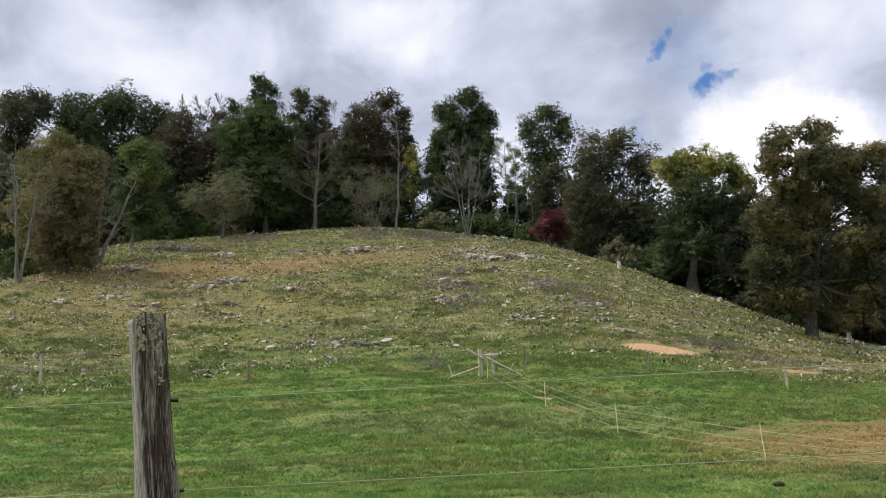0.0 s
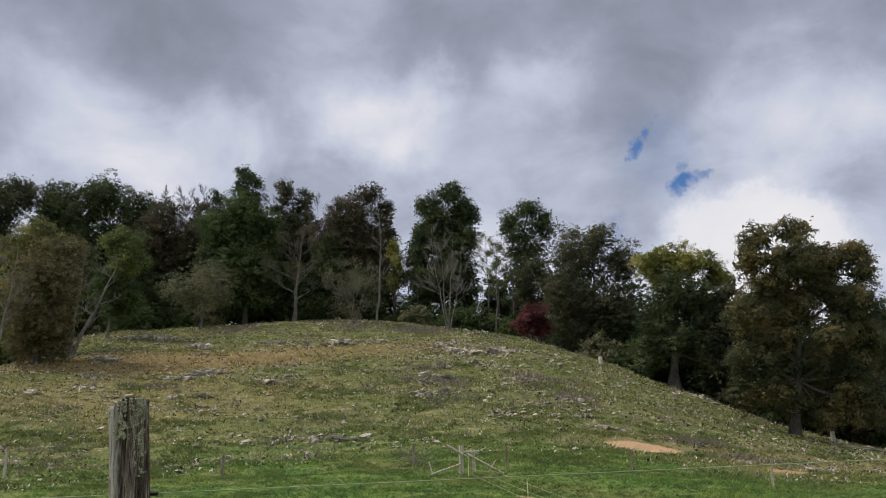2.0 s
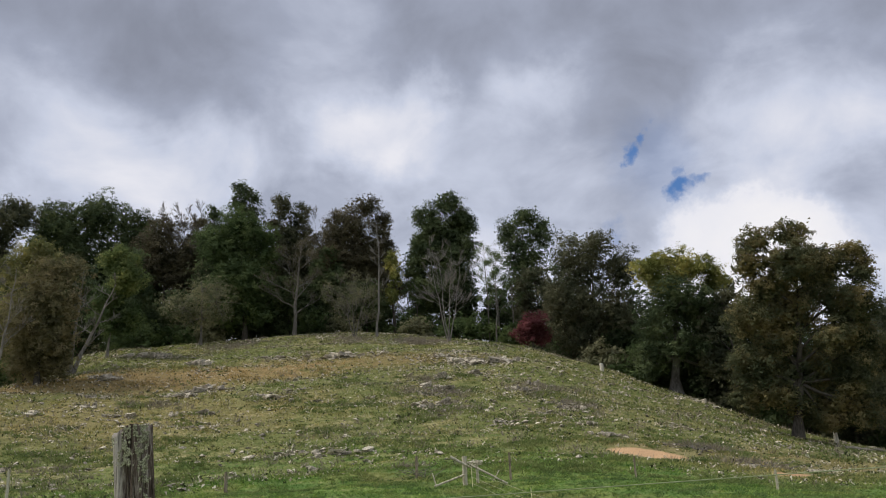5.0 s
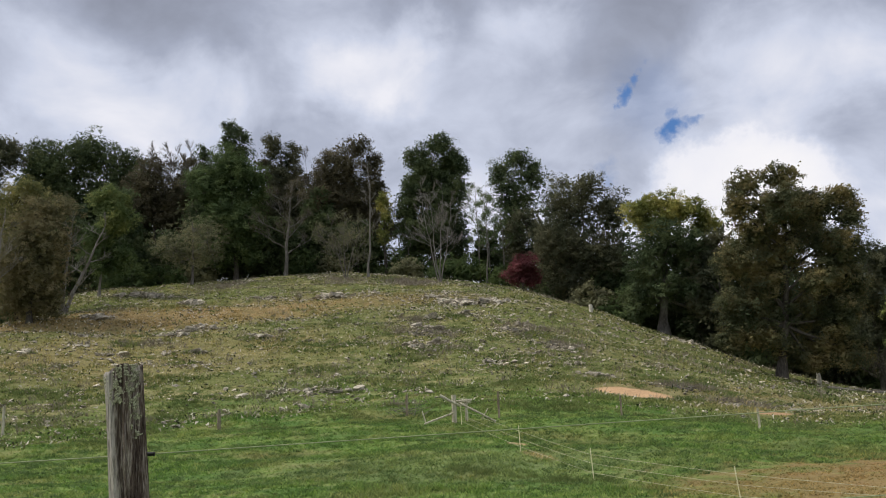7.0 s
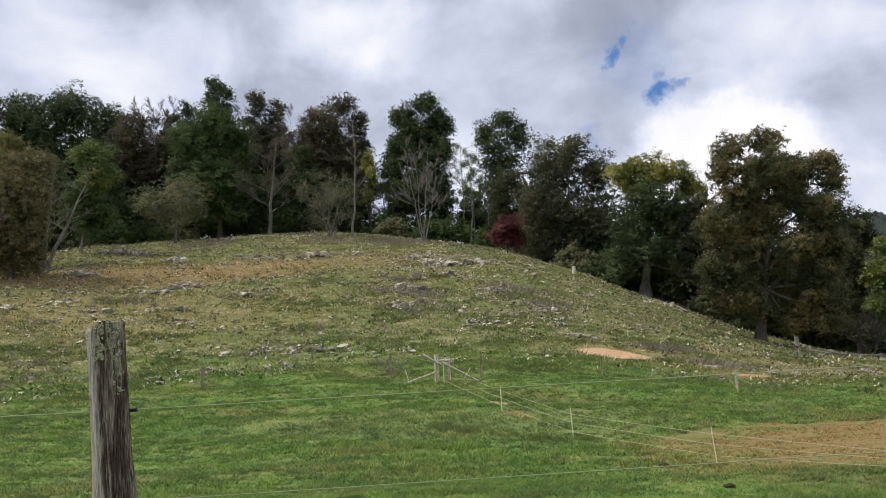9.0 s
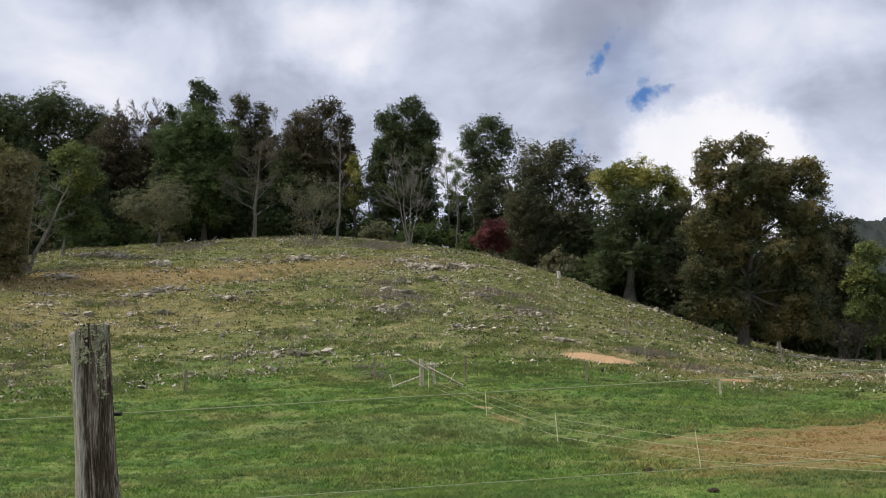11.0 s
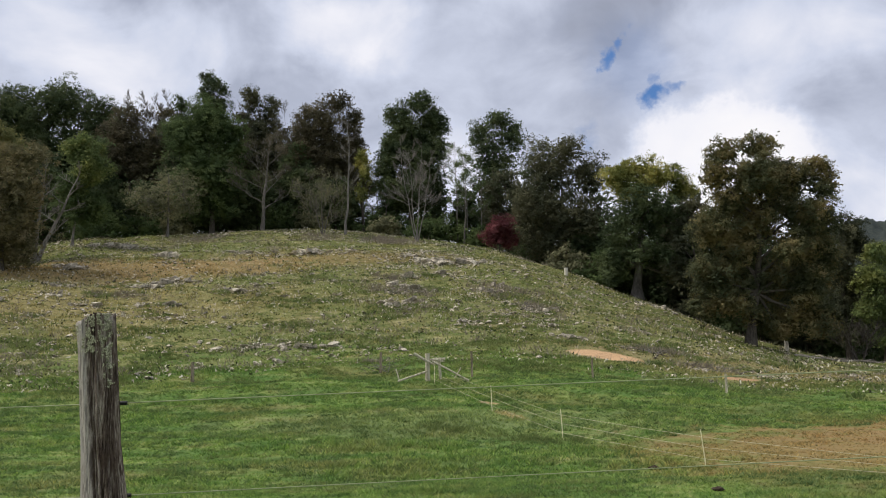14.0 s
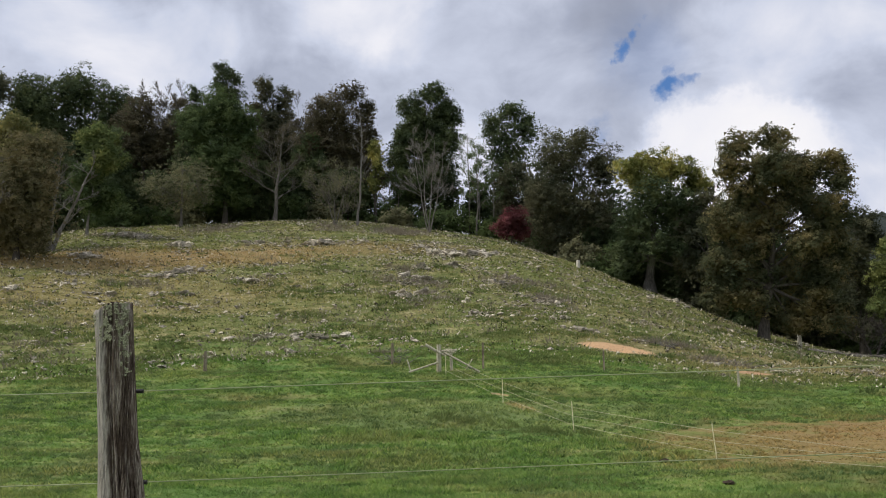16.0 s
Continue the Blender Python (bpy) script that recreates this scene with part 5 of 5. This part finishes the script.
        if u < 0.30:
            x, z = rng.uniform(-0.016, 0.018), H - rng.uniform(0.0, 0.13)
        elif u < 0.45:
            x, z = rng.gauss(-0.008, 0.012), H - rng.gauss(0.125, 0.012)
        elif u < 0.92:
            drop = 0.33 * rng.random() ** 1.4
            x, z = rng.uniform(0.026 + 0.07 * drop, 0.068), H - drop
        else:
            x, z = rng.gauss(-0.060, 0.006), H - rng.gauss(0.055, 0.012)
        z = min(z, H - 0.004 + min(0.0, (x / 0.068 - 0.15) * 0.036))
        if noise.noise(Vector((x * 75, z * 48, 3.0))) + 0.5 * noise.noise(Vector((x * 190, z * 150, 7.0))) < 0.02 + 0.5 * ((H - z) / 0.32) ** 3 or abs(x) > 0.068:
            continue
        s = rng.uniform(0.0012, 0.0034)
        half = 0.068
        yy = -half * (1 - (abs(x) / half) ** 3.2) ** (1 / 3.2) if abs(x) < half else 0
        c = Vector((0.0155 - 0.0745 * z + x, 0.01 * z + yy - 0.002, z))
        b = len(lv)
        n = 6
        lv.append(c + Vector((0, -s * 0.55, 0)))
        for k in range(n):
            a = 2 * math.pi * k / n + rng.random() * 0.5
            q = s * rng.uniform(0.7, 1.3)
            lv.append(c + Vector((math.cos(a) * q, 0.001 + rng.uniform(-0.002, 0.001), math.sin(a) * q)))
        for k in range(n):
            lf.append((b, b + 1 + k, b + 1 + (k + 1) % n))
    me = bpy.data.meshes.new("lichen")
    me.from_pydata([tuple(v) for v in lv], [], lf)
    me.materials.append(MAT_LICHEN)
    part("lichen", me, None, fence, "crusty grey-green lichen")
    o = Vector(fence.location)
    for z, xa, xb, za in ((1.359, -1.36, -1.221, 1.359), (0.995, -1.32, -1.197, 0.995)):
        bm = bmesh.new()
        bmesh.ops.create_cone(bm, segments=14, radius1=0.0085, radius2=0.0085, depth=xb - xa, cap_ends=True, matrix=pose((xa + xb) / 2 - o.x, 3.503 - o.y, z - o.z, 0, 90, 0))
        bmesh.ops.bevel(bm, geom=[e for e in bm.edges if len(e.link_faces) == 2 and e.calc_face_angle(0) > 1], offset=0.0015, segments=2, affect="EDGES")
        part("insulator", bm, MAT_BLACK, fence, "black plastic tube insulator")
    for a, b in (((-1.255, 3.503, 1.3594), (1.918, 3.66, 1.4077)), ((-1.220, 3.503, 0.9951), (1.888, 3.66, 1.0417))):
        a, b = Vector(a), Vector(b)
        w = (b - a) / (b.x - a.x)
        lo = Vector((-9.0, a.y - 0.10, a.z - 0.09))
        pts = [lo, a, b, a + w * 9.5]
        part("wire", tube_mesh("wire", [([p - o for p in pts], [0.0023] * 4, 6)], MAT_WIRE), None, fence, "thin tensioned wire")


near_fence()


# ---- stakes and polywire across the field ----
def rod(bm, a, b, ra, rb, segments=8):
    d = b - a
    bmesh.ops.create_cone(bm, segments=segments, radius1=ra, radius2=rb, depth=d.length, cap_ends=True,
                          matrix=Matrix.Translation((a + b) / 2) @ d.to_track_quat("Z", "Y").to_matrix().to_4x4())


def polywire_fence():
    fence = new("electric_fence")
    fence.location = (7.3, 22.9, height_at(7.3, 22.9))
    tagged(fence, "temporary electric fence of pale stakes and thin polywire", "fence")
    o = Vector(fence.location)
    feet = [(0.14, 39.8, 0.00, 0.92), (2.28, 32.4, -0.02, 1.0), (4.32, 28.3, -0.05, 1.0), (7.3, 22.9, -0.095, 1.0), (11.8, 18.0, 0.0, 0.8)]
    grips = []
    for x, y, lean, h in feet:
        g = Vector((x, y, height_at(x, y)))
        top = g + Vector((lean * h, 0.0, h))
        bm = bmesh.new()
        rod(bm, g - o - Vector((0, 0, 0.12)), top - o, 0.014, 0.012)
        stake = part("stake", bm, MAT_STAKE, fence, "pale fibreglass stake")
        row = []
        for t in (0.80, 0.52, 0.22) if h > 0.85 else (0.56, 0.41, 0.27):
            c = g.lerp(top, t)
            bm = bmesh.new()
            bmesh.ops.create_uvsphere(bm, u_segments=8, v_segments=5, radius=0.02, matrix=Matrix.Translation(c - o))
            part("clip", bm, MAT_STAKE, stake)
            row.append(c)
        grips.append(row)
    for k in range(3):
        pts = []
        for i in range(len(grips) - 1):
            a, b = grips[i][k], grips[i + 1][k]
            for s in range(6):
                t = s / 6
                pts.append(a.lerp(b, t) - Vector((0, 0, 0.015 * 4 * t * (1 - t))) - o)
        pts.append(grips[-1][k] - o)
        part("polywire", tube_mesh("polywire", [(pts, [0.0055] * len(pts), 5)], MAT_TAPE), None, fence)


polywire_fence()


# ---- old fence line at the foot of the hill ----
def old_post(x, y, h, r, lean, label, name="fence_post", mat=None):
    rng = random.Random(int(x * 100) & 255)
    pts = [Vector((lean * h * t, 0, -0.15 + (h + 0.15) * t)) for t in (0, 0.3, 0.6, 0.85, 1.0)]
    v, f = tubes([(pts, [r * k for k in (1.1, 1.0, 0.96, 0.95, 0.85)], 9)])
    v = [p + noise.noise_vector(p * 4 + Vector((x, y, 0))) * r * 0.25 for p in v]
    f.append(tuple(range(len(v) - 9, len(v))))
    ob = mesh_object(name, [tuple(p) for p in v], f, mat or MAT_OLD)
    ob.location = (x, y, height_at(x, y))
    return tagged(ob, label, "fence post", "old posts at the foot of the hill")


old_post(-11.8, 42.0, 0.98, 0.085, 0.0, "short grey wooden fence post in the grass")
old_post(-23.2, 43.2, 1.45, 0.08, 0.03, "pale grey wooden fence post with a worn top", mat=MAT_RAIL)
old_post(-2.54, 42.4, 1.05, 0.07, 0.03, "thin brown weathered fence post among weeds")
old_post(1.96, 40.95, 1.25, 0.055, 0.0, "thin grey weathered fence post")
old_post(7.75, 40.7, 1.0, 0.05, 0.02, "thin grey weathered fence post in the grass")
old_post(13.43, 38.5, 0.95, 0.055, 0.0, "thin pale fence post at the field edge", mat=MAT_RAIL)
old_post(28.0, 66.0, 1.15, 0.17, 0.0, "pale bleached tree stump beneath an oak", "stump", MAT_BLEACHED)
old_post(13.85, 84.0, 0.75, 0.20, 0.0, "pale broken tree trunk at the wood's edge", "stump", MAT_BLEACHED)


def corner_brace():
    brace = new("corner_brace")
    g = Vector((-0.18, 40.3, height_at(-0.18, 40.3)))
    brace.location = g
    tagged(brace, "old grey corner fence post with fallen brace poles", "fence")

    def pole(name, a, b, ra, rb):
        a, b = Vector(a) - g, Vector(b) - g
        pts = wander(a, b, 5, 0.012, random.Random(int(abs(a.x) * 100) + 3))
        part(name, tube_mesh(name, [(pts, [(ra + (rb - ra) * i / 5) * 0.8 for i in range(6)], 8)], MAT_RAIL), None, brace)
    pole("corner_post", (-0.18, 40.3, g.z - 0.15), (-0.16, 40.3, g.z + 1.3), 0.15, 0.14)
    pole("second_post", (0.42, 40.6, g.z - 0.15), (0.40, 40.6, g.z + 1.1), 0.09, 0.08)
    pole("rail", (-0.82, 40.12, g.z + 1.30), (0.18, 40.12, g.z + 0.74), 0.10, 0.06)
    pole("rail", (-0.3, 40.5, g.z + 0.98), (0.68, 40.55, g.z + 1.02), 0.07, 0.07)
    pole("brace_pole", (0.05, 40.05, g.z + 0.92), (1.75, 39.9, g.z - 0.02), 0.065, 0.055)
    pole("brace_pole", (-1.60, 39.95, g.z + 0.02), (-0.20, 40.1, g.z + 0.46), 0.055, 0.06)
    pole("stick", (-1.68, 40.0, g.z + 0.62), (-1.52, 39.98, g.z + 0.04), 0.035, 0.04)
    rng = random.Random(6)
    for i in range(9):
        c = Vector((0.30 + rng.uniform(-0.15, 0.2), 40.15, g.z + 0.92 + rng.uniform(-0.08, 0.08)))
        w = Vector((rng.uniform(-0.3, 0.3), rng.uniform(-0.1, 0.1), rng.uniform(-0.05, 0.22)))
        pole("twig", c - w, c + w, 0.03, 0.014)
    pole("stick", (1.41, 39.95, g.z + 0.60), (1.10, 39.92, g.z + 0.12), 0.03, 0.035)


corner_brace()


def fallen_log(x0, y0, x1, y1, r, label):
    rng = random.Random(int(x0 * 10))
    a, b = (Vector((x, y, height_at(x, y) + r * 0.7)) for x, y in ((x0, y0), (x1, y1)))
    pts = [p - a for p in wander(a, b, 7, 0.03, rng)]
    v, f = tubes([(pts, [r * (1 - 0.08 * i) for i in range(8)], 8)])
    f += [tuple(range(8)), tuple(range(len(v) - 8, len(v)))]
    for i in (3, 5):
        q = tubes([([pts[i], pts[i] + Vector((0.3, -0.3, 0.10)), pts[i] + Vector((0.6, -0.6, 0.04))], [r * 0.4, r * 0.3, 0.015], 5)])
        f += [tuple(k + len(v) for k in face) for face in q[1]]
        v += q[0]
    ob = mesh_object("fallen_log", [tuple(p) for p in v], f, BARK_GREY, True)
    ob.location = a
    tagged(ob, label, "log")


def brush_pile(x, y, n, sx, sy, h, label):
    """A loose tangle of dead sticks."""
    rng = random.Random(int(x * 7 + y))
    pile = new("brush_pile")
    o = Vector((x, y, height_at(x, y)))
    pile.location = o
    tagged(pile, label, "brush")
    for i in range(n):
        px, py = x + rng.gauss(0, sx), y + rng.gauss(0, sy)
        a = Vector((px, py, height_at(px, py) + rng.uniform(0.0, 0.06)))
        ang = rng.uniform(0, 6.283)
        ln = rng.uniform(0.4, 1.3)
        b = a + Vector((math.cos(ang) * ln, math.sin(ang) * ln * 0.6, rng.uniform(0.05, h)))
        r = rng.uniform(0.010, 0.026)
        part("stick", tube_mesh("stick", [([p - o for p in wander(a, b, 4, 0.08, rng)], [r, r * 0.9, r * 0.75, r * 0.6, r * 0.35], 5)],
                                BARK_PALE if i % 3 else BARK_GREY), None, pile)


brush_pile(13.4, 50.6, 34, 0.8, 0.35, 0.55, "tangle of dead pale sticks on the hillside")
brush_pile(16.2, 48.4, 40, 1.3, 0.35, 0.5, "low pile of dead brushwood at the hill foot")
brush_pile(-2.6, 42.6, 18, 0.35, 0.25, 0.6, "dead brown weed stalks round an old post")
brush_pile(-2.0, 65.6, 44, 1.3, 0.7, 0.6, "grey dead brushwood among stones")
brush_pile(7.6, 61.6, 40, 1.0, 0.7, 0.6, "grey dead brushwood among stones")
brush_pile(-6.0, 92.2, 44, 1.6, 0.6, 0.8, "dead brushwood on the crest of the hill")
bare_tree("dead_bush", "dead leafless bush in the shade of the oaks", 33.5, 65.5, 3.0, 5.0, BARK_DARK, 4, 0.0, 3, 4, 0.7, 0.2, 0.12)

fallen_log(26.6, 61.5, 29.8, 60.0, 0.13, "fallen grey log in the shade of the oak")
fallen_log(30.5, 62.5, 33.0, 59.5, 0.11, "fallen bare branch under the oak")
fallen_log(12.9, 50.6, 14.0, 50.0, 0.06, "fallen bleached branch among dead weeds")


def clod(x, y, s):
    bm = bmesh.new()
    bmesh.ops.create_icosphere(bm, subdivisions=3, radius=1.0)
    for v in bm.verts:
        v.co += noise.noise_vector(v.co * 2.2 + Vector((x, y, 0))) * 0.45
        v.co = Vector((v.co.x * s * 1.3, v.co.y * s, v.co.z * s * 0.5))
    me = bpy.data.meshes.new("soil_mound")
    bm.to_mesh(me)
    bm.free()
    me.materials.append(MAT_SOIL)
    ob = new("soil_mound", me)
    ob.location = (x, y, height_at(x, y) + 0.03)
    tagged(ob, "small mound of dark bare soil in the grass", "soil mound")


clod(6.18, 18.7, 0.10)
clod(5.87, 22.9, 0.12)
